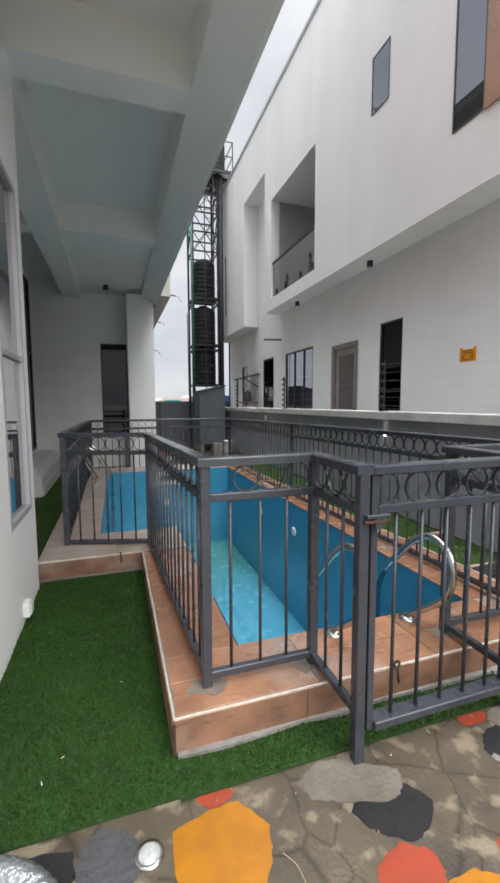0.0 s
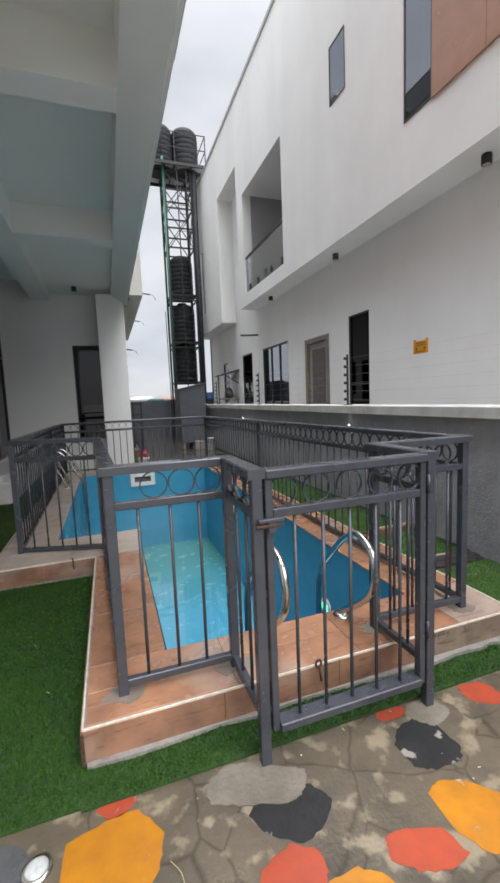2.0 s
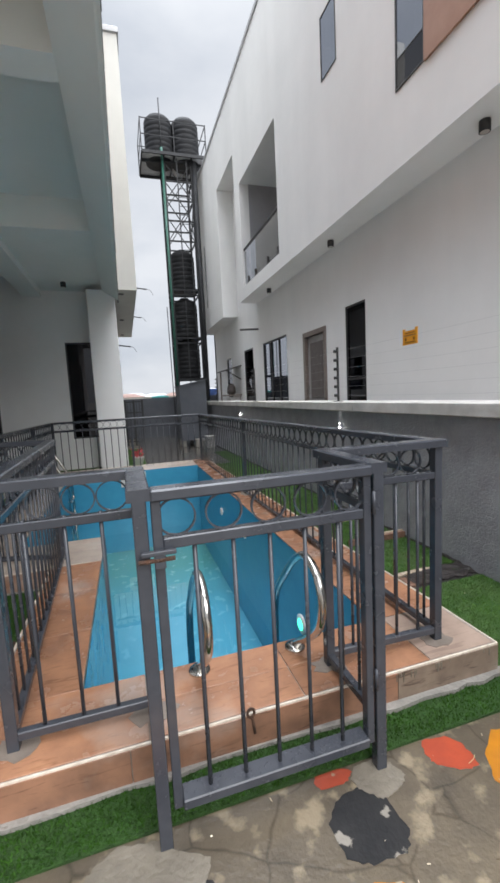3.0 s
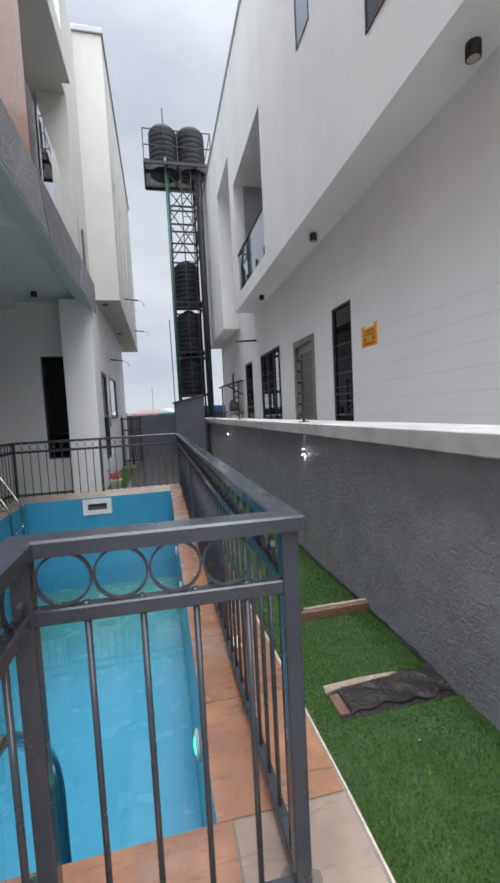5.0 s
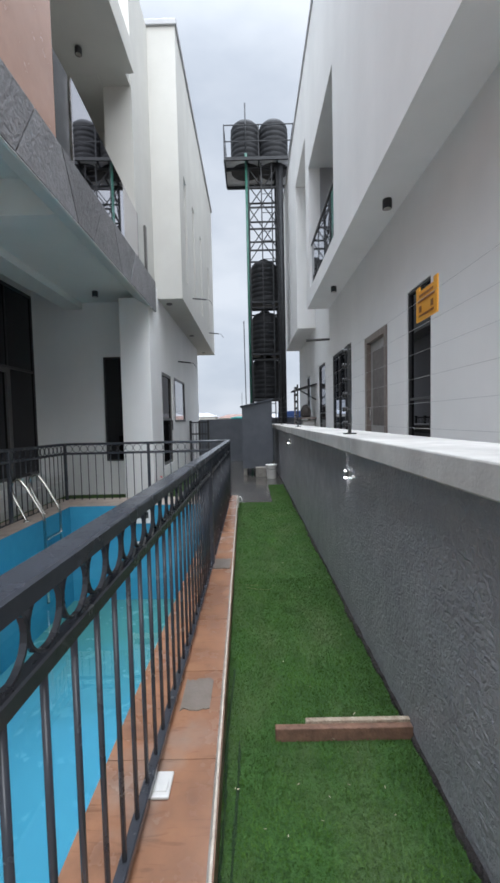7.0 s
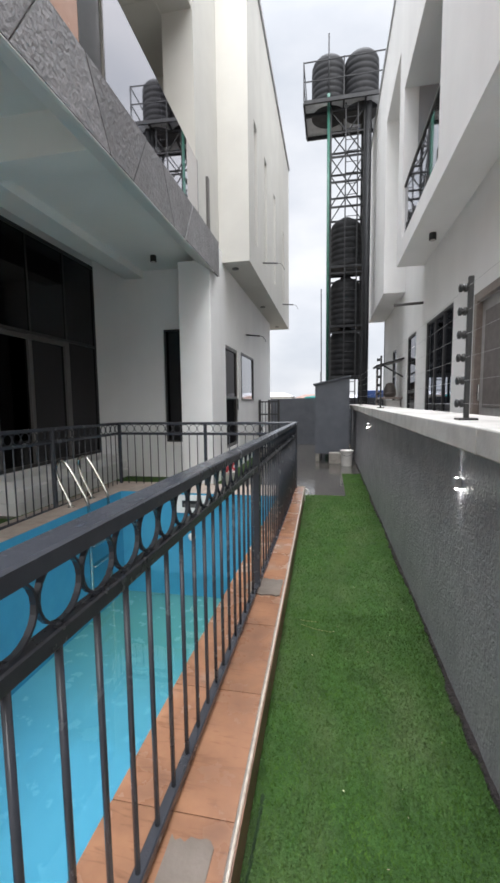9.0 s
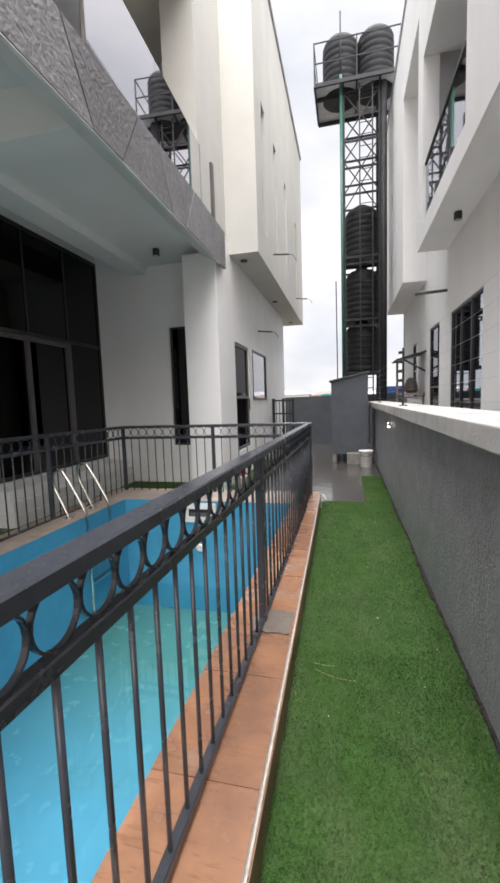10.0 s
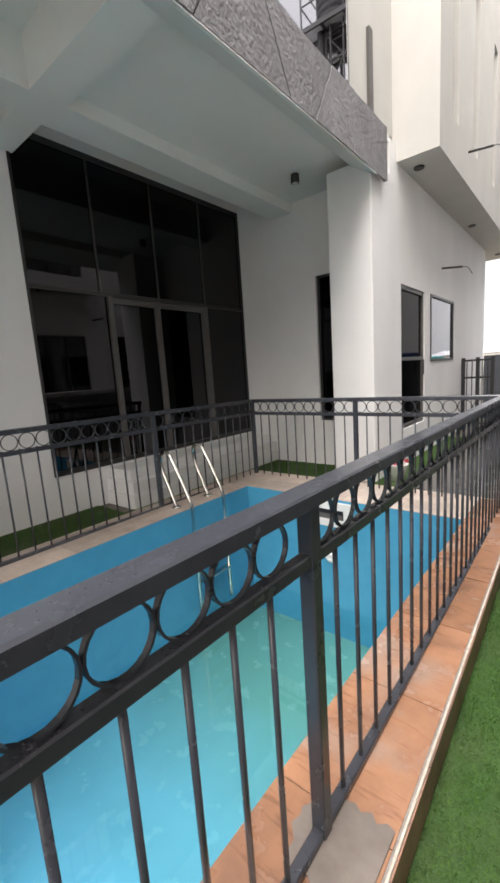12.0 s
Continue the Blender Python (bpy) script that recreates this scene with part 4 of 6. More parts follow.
def wall_spot(y):
    root = empty("wall_spotlight", WALL_X, y, 1.1, "small lit up-and-down wall spotlight on grey wall", "wall light", "boundary wall lights")
    part("housing", box(WALL_X - 0.035, y - 0.018, 1.085, WALL_X, y + 0.018, 1.135, 0.005), TRIMGREY, root)
    for zz, r in ((1.135, 0.004), (1.085, 0.009)):
        sgn = 1 if zz > 1.11 else -1
        part("lens", lathe([(r, 0.0), (r * 0.8, sgn * r * 0.6), (r * 0.4, sgn * r * 0.9), (0.0, sgn * r)], 14, (WALL_X - 0.02, y, zz)), BULB, root, "", True)
    for sgn, zz in ((1, 1.145), (-1, 1.07)):
        ld = bpy.data.lights.new("spot_beam", "SPOT")
        ld.energy, ld.spot_size, ld.spot_blend, ld.shadow_soft_size, ld.color = 0.22, radians(50), 0.6, 0.02, (1, 0.97, 0.92)
        lo = new("spot_beam", ld)
        lo.matrix_world = look((WALL_X - 0.03, y, zz), (WALL_X, y, zz + sgn * 0.3))
    return root


wall_spot(4.79)
wall_spot(9.62)


def wire_post(y):
    x = WALL_X + 0.05
    root = empty("electric_fence_post", x, y, 1.415, "black electric fence post with round insulators on the coping", "fence post", "electric fence posts")
    part("upright", box(x - 0.012, y - 0.012, 1.41, x + 0.012, y + 0.012, 2.13, 0.003), BLACK, root)
    part("base_plate", box(x - 0.045, y - 0.045, 1.415, x + 0.045, y + 0.045, 1.425, 0.002), BLACK, root)
    for k in range(6):
        bm = lathe([(0.010, -0.004), (0.021, 0.002), (0.021, 0.013), (0.015, 0.016), (0.015, 0.022), (0.021, 0.025), (0.021, 0.036), (0.010, 0.040)], 12)
        bmesh.ops.transform(bm, matrix=Matrix.Translation((x - 0.016, y, 1.50 + 0.115 * k)) @ Matrix.Rotation(-math.pi / 2, 4, "Y"), verts=bm.verts)
        part("insulator", bm, BLACK, root, "", True)
    return root


WIRE_YS = (0.9, 4.92, 8.54, 12.3)
for wy in WIRE_YS:
    wire_post(wy)
WIRE = mat("fence_wire", (0.55, 0.55, 0.55), (0.46, 0.46, 0.46), 9.0, 0.45, metal=0.6)
for k in range(6):
    pts, z = [], 1.50 + 0.115 * k
    for a, b in zip(WIRE_YS, WIRE_YS[1:]):
        for j in range(6):
            t = j / 6
            pts.append(Vector((WALL_X + 0.03, a + (b - a) * t, z - 0.05 * t * (1 - t))))
    pts.append(Vector((WALL_X + 0.03, WIRE_YS[-1], z)))
    tagged(obj("electric_fence_wire", tube(pts, 0.0008, 5), WIRE), "thin steel electric fence wire", "wire", "electric fence wires")


def warning_sign():
    x, y, z = WALL_X + 0.05, 3.482, 2.055
    root = empty("warning_sign", x, y, z, "yellow plastic warning sign hung on the fence wires", "sign")
    part("sign_plate", wall("x", x - 0.003, x + 0.003, y - 0.108, y + 0.108, z - 0.075, z + 0.06), YELLOW, root)
    for s in (-1, 1):
        part("hook", box(x - 0.003, y + s * 0.09 - 0.02, z + 0.061, x + 0.003, y + s * 0.09 + 0.02, z + 0.082, 0.002), YELLOW, root)
    ink = mat("sign_ink", (0.30, 0.10, 0.012), (0.22, 0.075, 0.01), 8.0, 0.5)
    for zz, w in ((0.038, 0.07), (0.014, 0.085), (-0.052, 0.075)):
        part("print_line", box(x - 0.005, y - w, z + zz - 0.0045, x - 0.0035, y + w, z + zz + 0.0045), ink, root)
    for s in (-0.06, 0.06):
        part("print_mark", box(x - 0.005, y + s - 0.012, z - 0.036, x - 0.0035, y + s + 0.012, z - 0.008), ink, root)


warning_sign()


# ---------------------------------------------------------------- right house
def window(name, axis, t, u0, u1, z0, z1, frame_mat, glass, mull=(), trans=(), fw=0.045, depth=0.06, label="", category="window", back=None, side=1, low_glass=None):
    """A framed pane set into an opening; t is its outer face and side the way to the inside."""
    def bx(ua, ub, za, zb, ta, tb, bev=0.0):
        return box(min(ta, tb), ua, za, max(ta, tb), ub, zb, bev) if axis == "x" else box(ua, min(ta, tb), za, ub, max(ta, tb), zb, bev)
    c = (t, (u0 + u1) / 2, z0) if axis == "x" else ((u0 + u1) / 2, t, z0)
    root = empty(name, *c, label, category, kind="structure")
    t1 = t + side * depth
    for a, b, c0, d0 in ((u0, u0 + fw, z0, z1), (u1 - fw, u1, z0, z1)):
        part("frame", bx(a, b, c0, d0, t, t1, 0.004), frame_mat, root)
    for c0, d0 in ((z0, z0 + fw), (z1 - fw, z1)):
        part("frame", bx(u0 + fw, u1 - fw, c0, d0, t, t1, 0.004), frame_mat, root)
    for u in mull:
        part("mullion", bx(u - fw * 0.45, u + fw * 0.45, z0 + fw, z1 - fw, t + side * 0.004, t1 - side * 0.004, 0.003), frame_mat, root)
    for z in trans:
        part("transom", bx(u0 + fw, u1 - fw, z - fw * 0.45, z + fw * 0.45, t + side * 0.006, t1 - side * 0.006, 0.003), frame_mat, root)
    us = [u0 + fw, *mull, u1 - fw]
    zs = [z0 + fw, *trans, z1 - fw]
    for a, b in zip(us, us[1:]):
        for c0, d0 in zip(zs, zs[1:]):
            p = part("pane", bx(a, b, c0, d0, t + side * depth * 0.5, t + side * (depth * 0.5 + 0.006)), low_glass if low_glass and c0 == zs[0] else glass, root)
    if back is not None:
        part("interior", bx(u0, u1, z0, z1, t + side * 0.35, t + side * 0.37), back, root, "panel standing in for the room behind the glass")
    return root


def right_house():
    ups = [(3.97, 4.45, 4.98, 7.2), (5.79, 6.25, 6.32, 7.21), (8.28, 10.9, 4.46, 7.07), (15.70, 15.9, 4.92, 7.2), (11.4, 13.4, 4.0, 8.06)]
    structure("wall_upper", wall("x", UP_X, UP_X + 0.25, -1.5, 17.25, SOFF, 9.68, ups), WHITE, "white rendered upper storey of the neighbouring house", "wall")
    lows = [(5.94, 6.58, 0.62, 3.01), (7.29, 8.34, 0.62, 2.82), (9.29, 11.05, 1.0, 2.965), (11.96, 12.93, 0.62, 2.98), (14.58, 15.29, 0.9, 2.93)]
    structure("wall_lower", wall("x", LOW_X, LOW_X + 0.22, -1.5, 17.25, 0.0, 8.2, [*lows, (8.0, 11.0, 4.25, 7.2), (3.0, 7.0, 4.6, 7.4), (15.5, 16.1, 4.6, 7.4)]), WHITE, "white rendered ground floor wall of the neighbouring house", "wall")
    structure("soffit", box(UP_X + 0.25, -1.5, SOFF, LOW_X, 11.4, SOFF + 0.12), WHITE, "white soffit under the overhanging storey", "soffit")
    structure("soffit", box(UP_X + 0.25, 13.4, SOFF, LOW_X, 17.25, SOFF + 0.12), WHITE, "white soffit under the overhanging storey", "soffit")
    structure("wall_reveal", box(UP_X + 0.25, 11.25, SOFF + 0.12, LOW_X, 11.4, 8.06), WHITE, "white return wall beside the tall recess", "wall")
    structure("wall_reveal", box(UP_X + 0.25, 13.4, SOFF + 0.12, LOW_X, 13.55, 8.06), WHITE, "white return wall beside the tall recess", "wall")
    structure("soffit", box(UP_X + 0.25, 11.25, 8.06, LOW_X, 13.55, 8.18), WHITE, "white soffit above the tall recess", "soffit")
    structure("roof", box(UP_X - 0.03, -1.55, 9.681, 12.0, 17.3, 9.78, 0.01), TRIMGREY, "flat roof with a grey metal edge trim", "roof")
    structure("wall_end", box(LOW_X, 17.0, 0.0, 12.0, 17.25, 9.68), WHITE, "white end wall of the neighbouring house", "wall")
    structure("wall_end", box(UP_X + 0.25, 17.05, SOFF + 0.12, LOW_X, 17.25, 9.68), WHITE, "white end wall of the upper storey", "wall")
    # balcony recess
    structure("balcony_floor", box(UP_X + 0.25, 8.0, 4.262, 6.3, 11.1, 4.44), WHITE, "pale balcony floor slab", "balcony")
    structure("balcony_ceiling", box(UP_X + 0.25, 8.0, 7.08, 6.3, 11.1, 7.2), WHITE, "white balcony ceiling", "ceiling")
    structure("balcony_wall", box(UP_X + 0.25, 10.91, 4.44, 6.3, 11.1, 7.08), BALCGREY, "grey balcony side wall", "wall")
    structure("balcony_wall", box(UP_X + 0.25, 8.0, 4.44, 6.3, 8.27, 7.08), BALCGREY, "grey balcony side wall", "wall")
    structure("balcony_wall", box(6.1, 8.27, 4.44, 6.3, 10.91, 7.08), BALCGREY, "grey balcony back wall", "wall")
    rail = empty("balcony_railing", UP_X + 0.06, 9.55, 4.42, "glass balcony balustrade with a black handrail", "balustrade")
    g = part("glass_panel", box(UP_X + 0.05, 8.30, 4.49, UP_X + 0.062, 10.88, 5.38), CLEAR, rail)
    part("handrail", box(UP_X + 0.03, 8.285, 5.38, UP_X + 0.085, 10.895, 5.43, 0.008), DARKFRAME, rail)
    for y in (8.45, 9.1, 10.0, 10.6):
        part("spigot", box(UP_X + 0.025, y - 0.03, 4.46, UP_X + 0.09, y + 0.03, 4.66, 0.006), DARKFRAME, rail)
    # upper windows and cladding
    window("window_1", "x", UP_X - 0.012, 5.79, 6.25, 6.32, 7.21, DARKFRAME, GREYGLASS, fw=0.014, depth=0.02, label="small grey glass window in a white wall", back=ROOM)
    window("window_2", "x", UP_X - 0.012, 3.97, 4.45, 4.98, 7.2, DARKFRAME, GREYGLASS, trans=(5.31,), low_glass=GLASS, fw=0.022, depth=0.02, label="tall narrow grey glass window beside brown cladding", back=ROOM)
    window("window_3", "x", UP_X + 0.02, 15.70, 15.9, 4.92, 7.2, DARKFRAME, GLASS, fw=0.025, label="tall slit window with dark glass", back=ROOM)
    cl = empty("wood_cladding", UP_X, 3.0, 4.9, "brown timber-look cladding panel on the upper wall", "cladding", kind="structure")
    for a, b in ((1.9, 2.56), (2.565, 3.23), (3.235, 3.96)):
        part("panel", box(UP_X - 0.028, a, 4.96, UP_X - 0.001, b, 7.3, 0.003), WOODPANEL, cl)
    # ground floor openings
    d = window("door_1", "x", LOW_X + 0.012, 5.94, 6.58, 0.62, 3.01, DARKFRAME, GLASS, trans=(1.75,), fw=0.03, label="tall black glass door in a white wall", category="door", back=ROOM)
    wd = empty("door_2", LOW_X, 7.8, 0.62, "grey panelled steel door in a brown wooden frame", "door", kind="structure")
    for a, b in ((7.29, 7.39), (8.24, 8.34)):
        part("door_frame", box(LOW_X - 0.02, a, 0.62, LOW_X + 0.16, b, 2.82, 0.006), DOORWOOD, wd)
    part("door_frame", box(LOW_X - 0.02, 7.39, 2.72, LOW_X + 0.16, 8.24, 2.82, 0.006), DOORWOOD, wd)
    leaf = part("door_leaf", box(LOW_X + 0.05, 7.395, 0.63, LOW_X + 0.10, 8.235, 2.715, 0.004), DOORGREY, wd)
    part("door_panel", box(LOW_X + 0.038, 7.53, 1.42, LOW_X + 0.05, 8.10, 2.58, 0.006), DOORPANEL, leaf, "dark brown glazed door panel")
    part("door_panel", box(LOW_X + 0.038, 7.53, 0.75, LOW_X + 0.05, 8.10, 1.3, 0.006), DOORGREY, leaf)
    part("handle", rod((LOW_X + 0.01, 8.15, 1.50), (LOW_X + 0.01, 8.15, 1.70), 0.012, 10), CHROME, leaf, "chrome pull handle")
    w = window("window_4", "x", LOW_X + 0.012, 9.29, 11.05, 1.0, 2.965, DARKFRAME, GREYGLASS, mull=(9.87, 10.45), fw=0.04, label="sliding window with pale curtains behind grey glass", back=ROOM)
    for k in range(5):
        y = 9.34 + 0.12 * k
        part("curtain_fold", lathe([(0.05, 0.0), (0.045, 0.6), (0.055, 1.2), (0.04, 1.85)], 10, (LOW_X + 0.2, y, 1.05)), CURTAINREFLECT, w, "", True)
    window("door_3", "x", LOW_X + 0.012, 11.96, 12.93, 0.62, 2.98, DARKFRAME, GLASS, trans=(1.7,), label="dark glass door in a white wall", category="door", back=ROOM)
    window("window_5", "x", LOW_X + 0.012, 14.58, 15.29, 0.9, 2.93, DARKFRAME, GLASS, trans=(2.2,), label="narrow dark window in a white wall", back=ROOM)
    tagged(obj("drain_pipe", rod((LOW_X - 0.55, 11.36, 3.40), (LOW_X + 0.02, 11.36, 3.42), 0.028, 12), GREYFRAME, smooth=True), "short grey drain pipe sticking out of white wall", "pipe")


right_house()


def eave_lamp(x, y, z, label, r=0.055):
    root = empty("downlight", x, y, z, label, "downlight", "black downlights")
    part("housing", lathe([(r, -0.105), (r, -0.01), (r * 0.96, 0.0)], 20, (x, y, z)), BLACK, root, "", True)
    part("reflector", lathe([(r * 0.8, -0.107), (r * 0.5, -0.1065)], 20, (x, y, z)), CHROME, root, "pale reflector ring")
    part("ceiling_plate", lathe([(r * 0.6, -0.004), (r * 0.6, 0.0)], 16, (x, y, z)), BLACK, root)
    return root


for ly in (0.33, 3.48, 6.64, 9.79):
    eave_lamp(4.54, ly, SOFF, "black cylinder downlight under the white soffit")


# ---------------------------------------------------------------- left house
LX = -0.66
BAND_X, BAND_Y1 = 0.95, 10.02
SOUTH = 1.0                        # where the pool house begins
GX = -1.77                         # face of the porch wall with the glass front


def left_house():
    structure("wall_near", wall("x", LX - 0.25, LX, SOUTH, 3.64, 0.0, 4.0, [(2.83, 3.49, 0.72, 3.11)]), WHITE, "white rendered wall beside the turf", "wall")
    window("window_6", "x", LX + 0.004, 2.83, 3.49, 0.72, 3.11, TRIMGREY, MIRRORGLASS, trans=(1.87,), fw=0.045, label="tall grey framed window with mirror-tinted glass", back=ROOM, side=-1)
    structure("wall_porch", box(-2.2, 3.4, 0.0, LX - 0.25, 3.64, 4.0), WHITE, "white wall closing the porch", "wall")
    structure("wall_porch", wall("x", -2.2, GX, 3.64, 10.40, 0.0, 4.40, [(6.70, 10.38, 0.50, 4.27)]), WHITE, "white porch wall round the glass front", "wall")
    structure("wall_back", wall("y", 10.4, 10.65, -2.2, 0.87, 0.0, 4.45, [(-0.30, 0.31, 0.73, 2.97)]), WHITE, "white back wall of the porch", "wall")
    # big glass front
    gw = empty("window_7", -1.8, 8.6, 0.52, "tall black glass front with a sliding door", "window", kind="structure")
    fx = GX - 0.045
    ya, yb, zb, zt = 6.73, 10.35, 0.56, 4.21
    for y in (ya - 0.015, yb + 0.015):
        part("frame", box(fx, y - 0.015, zb - 0.06, fx + 0.06, y + 0.015, zt + 0.06, 0.004), DARKFRAME, gw)
    for z in (zb - 0.03, zt + 0.03):
        part("frame", box(fx, ya, z - 0.03, fx + 0.06, yb, z + 0.03, 0.004), DARKFRAME, gw)
    part("transom", box(fx + 0.005, ya, 2.645, fx + 0.055, yb, 2.695, 0.004), DARKFRAME, gw)
    ups, stiles = (7.60, 8.52, 9.44), (7.71, 8.46, 9.40)
    for y in ups:
        part("mullion", box(fx + 0.01, y - 0.012, 2.695, fx + 0.05, y + 0.012, zt, 0.003), DARKFRAME, gw)
    for y, w in zip(stiles, (0.035, 0.04, 0.06)):
        part("door_stile", box(fx + 0.01, y - w, zb, fx + 0.075, y + w, 2.645, 0.004), GREYFRAME, gw, "bronze sliding door stile")
    part("door_head", box(fx + 0.01, stiles[0] + 0.036, 2.56, fx + 0.075, stiles[2] - 0.061, 2.63, 0.004), GREYFRAME, gw)
    cells = [(a, b, 2.695, zt) for a, b in zip((ya, *ups), (*ups, yb))] + [(a, b, zb, 2.645) for a, b in zip((ya, *stiles), (*stiles, yb))]
    for a, b, c, d in cells:
        part("pane", box(fx + 0.025, a, c, fx + 0.031, b, d), GLASS, gw)
    part("interior", box(-3.4, 6.6, 0.4, -3.36, 10.6, 4.5), ROOM, gw, "dark panel standing in for the unlit room")
    # step below the glass front
    st = empty("porch_step", -1.5, 8.8, 0.0, "white painted two-tier porch step", "step", kind="structure")
    part("lower_tier", box(GX, 7.34, 0.0, -1.17, 10.4, 0.17, 0.01), WHITE, st)
    part("upper_tier", box(GX, 7.36, 0.17, -1.20, 10.4, 0.34, 0.012), WHITE, st)
    part("top_tier", box(GX, 7.40, 0.34, -1.30, 10.4, 0.47, 0.012), WHITE, st)
    # black slit opening in the back wall
    window("window_8", "y", 10.44, -0.30, 0.31, 0.73, 2.97, DARKFRAME, GLASS, fw=0.03, label="tall black glass slit window in porch wall", back=ROOM)
    # column
    structure("column", box(0.30, 9.72, 0.0, 0.89, 10.4, 4.0, 0.012), WHITE, "square white rendered porch column", "column")
    # side wall behind
    structure("wall_side", wall("x", 0.62, 0.87, 10.65, 16.9, 0.0, 4.24, [(10.8, 11.94, 0.55, 2.69), (12.26, 13.84, 1.56, 2.70)]), WHITE, "white rendered side wall with door and window", "wall")
    structure("wall_far_end", box(-4.0, 16.9, 0.0, 0.87, 17.1, 4.24), WHITE, "white end wall", "wall")
    sd = window("door_4", "x", 0.85, 10.8, 11.94, 0.55, 2.69, GREYFRAME, DOORGLASS, trans=(1.62,), fw=0.06, label="grey framed dark glass side door", category="door", back=ROOM, side=-1)
    part("handle", rod((0.89, 11.80, 1.35), (0.89, 11.80, 1.6), 0.012, 10), BLACK, sd, "black pull handle")
    # pale backing panel stands in for the white reflection in this pane
    window("window_9", "x", 0.885, 12.26, 13.84, 1.56, 2.70, DARKFRAME, CLEAR, fw=0.04, label="bright window with a white blind in the side wall", back=CURTAINREFLECT, side=-1)
    # ceiling with beams
    structure("ceiling", box(-2.2, SOUTH, 4.40, 0.86, 10.4, 4.49), CEIL, "pale painted porch ceiling between beams", "ceiling")
    bm = bmesh.new()
    sec = [(0.64, 3.975), (BAND_X + 0.016, 3.779), (BAND_X + 0.016, 3.792), (BAND_X - 0.021, 3.794), (BAND_X - 0.021, 4.40), (0.64, 4.40)]
    ends = [[bm.verts.new((x, y, z)) for x, z in sec] for y in (SOUTH, 9.72)]
    bm.faces.new(ends[0])
    bm.faces.new(ends[1][::-1])
    for i in range(6):
        bm.faces.new((ends[0][i], ends[1][i], ends[1][(i + 1) % 6], ends[0][(i + 1) % 6]))
    bmesh.ops.recalc_face_normals(bm, faces=bm.faces)
    structure("beam_edge", bm, CEIL, "pale painted edge beam of the porch", "beam")
    structure("beam_edge", box(0.64, 9.72, 4.0, BAND_X - 0.02, 10.1, 4.40), CEIL, "pale painted edge beam over the column", "beam")
    structure("beam_inner", box(-1.06, 3.55, 3.98, -0.68, 10.4, 4.40), CEIL, "pale painted inner beam of the porch", "beam")
    for y0, y1 in ((SOUTH, 1.25), (3.38, 3.66), (6.48, 6.80)):
        structure("beam_cross", box(-0.68, y0, 3.982, 0.64, y1, 4.40), CEIL, "pale painted cross beam of the porch", "beam")
    structure("beam_cross", box(GX, 6.48, 3.99, -1.06, 6.76, 4.40), CEIL, "pale painted cross beam beside the glass front", "beam")
    porch_light = eave_lamp(-0.12, 9.65, 4.115, "black cylinder downlight on the porch ceiling")
    part("lens", lathe([(0.027, -0.108), (0.0, -0.1095)], 18, (-0.12, 9.65, 4.115)), PLASTICWHITE, porch_light, "white frosted lens")
    structure("ceiling_inner_bay", box(-0.68, 6.80, 4.115, 0.64, 10.4, 4.40), CEIL, "pale painted lower ceiling bay of the porch", "ceiling")
    # stone band
    band = empty("stone_band", BAND_X, 5.0, 3.78, "grey rough stone cladding band along the balcony edge", "stone cladding", kind="structure")
    part("band_core", box(BAND_X - 0.02, SOUTH, 3.796, BAND_X, BAND_Y1, 4.395), PALEMORTAR, band, "grey mortar behind the stones")
    # balcony above
    structure("balcony_slab", box(-2.2, SOUTH, 4.491, 0.86, 10.4, 4.55), CREAMDIM, "pale balcony floor", "balcony")
    gl = empty("glass_balustrade", 0.90, 4.0, 4.5, "mirror-coated glass balustrade above the stone band", "balustrade")
    ys = [6.31, 7.7, 9.24]
    for a, b in zip(ys, ys[1:]):
        xa, xb = [0.952 - 0.031 * (yy - 6.31) for yy in (a, b)]
        part("glass_panel", plate([(xa - 0.012, a + 0.004), (xa, a + 0.004), (xb, b - 0.004), (xb - 0.012, b - 0.004)], 4.402, 5.36), MIRRORGLASS, gl)
    part("glass_edge", box(0.846, 9.241, 4.402, 0.864, 9.248, 5.36), GREYPLAIN, gl)
    structure("wall_upper_left", box(-0.6, SOUTH, 4.551, 0.87, 5.96, 7.60), CREAMDIM, "cream upper wall beside the balcony", "wall")
    cl = empty("wood_cladding", 0.93, 3.0, 4.5, "pale brown timber-look cladding panel above the stone band", "cladding", kind="structure")
    for a, b in ((SOUTH, 2.7), (2.705, 5.96)):
        part("panel", box(0.871, a, 4.402, 0.92, b, 7.60, 0.003), WOODPANEL, cl)
    part("corner_post", box(0.871, 5.965, 4.402, 0.924, 6.30, 5.37, 0.004), BLACK, cl, "black corner panel")
    structure("wall_balcony", box(-0.85, SOUTH, 4.551, -0.6, 10.649, 7.60), CREAMDIM, "cream balcony back wall", "wall")
    structure("wall_balcony_end", box(-0.6, 10.45, 4.551, 0.31, 10.649, 9.9), CREAMDIM, "cream end wall of the balcony", "wall")
    structure("wall_pier", box(0.31, 9.3, 4.551, 0.82, 10.649, 9.9), CREAMDIM, "cream rendered pier beside the balcony", "wall")
    tagged(obj("glass_strip", box(0.821, 9.82, 4.551, 0.86, 9.92, 5.42, 0.001), GREYFRAME), "narrow grey panel standing against the cream pier", "panel")
    structure("roof_slab", box(-2.2, SOUTH, 7.61, 0.95, 9.02, 8.05, 0.01), CREAMDIM, "pale roof slab over the balcony", "roof")
    structure("roof_slab", box(-2.2, 9.021, 7.61, 0.309, 10.449, 8.05), CREAMDIM, "pale roof slab closing the balcony", "roof")
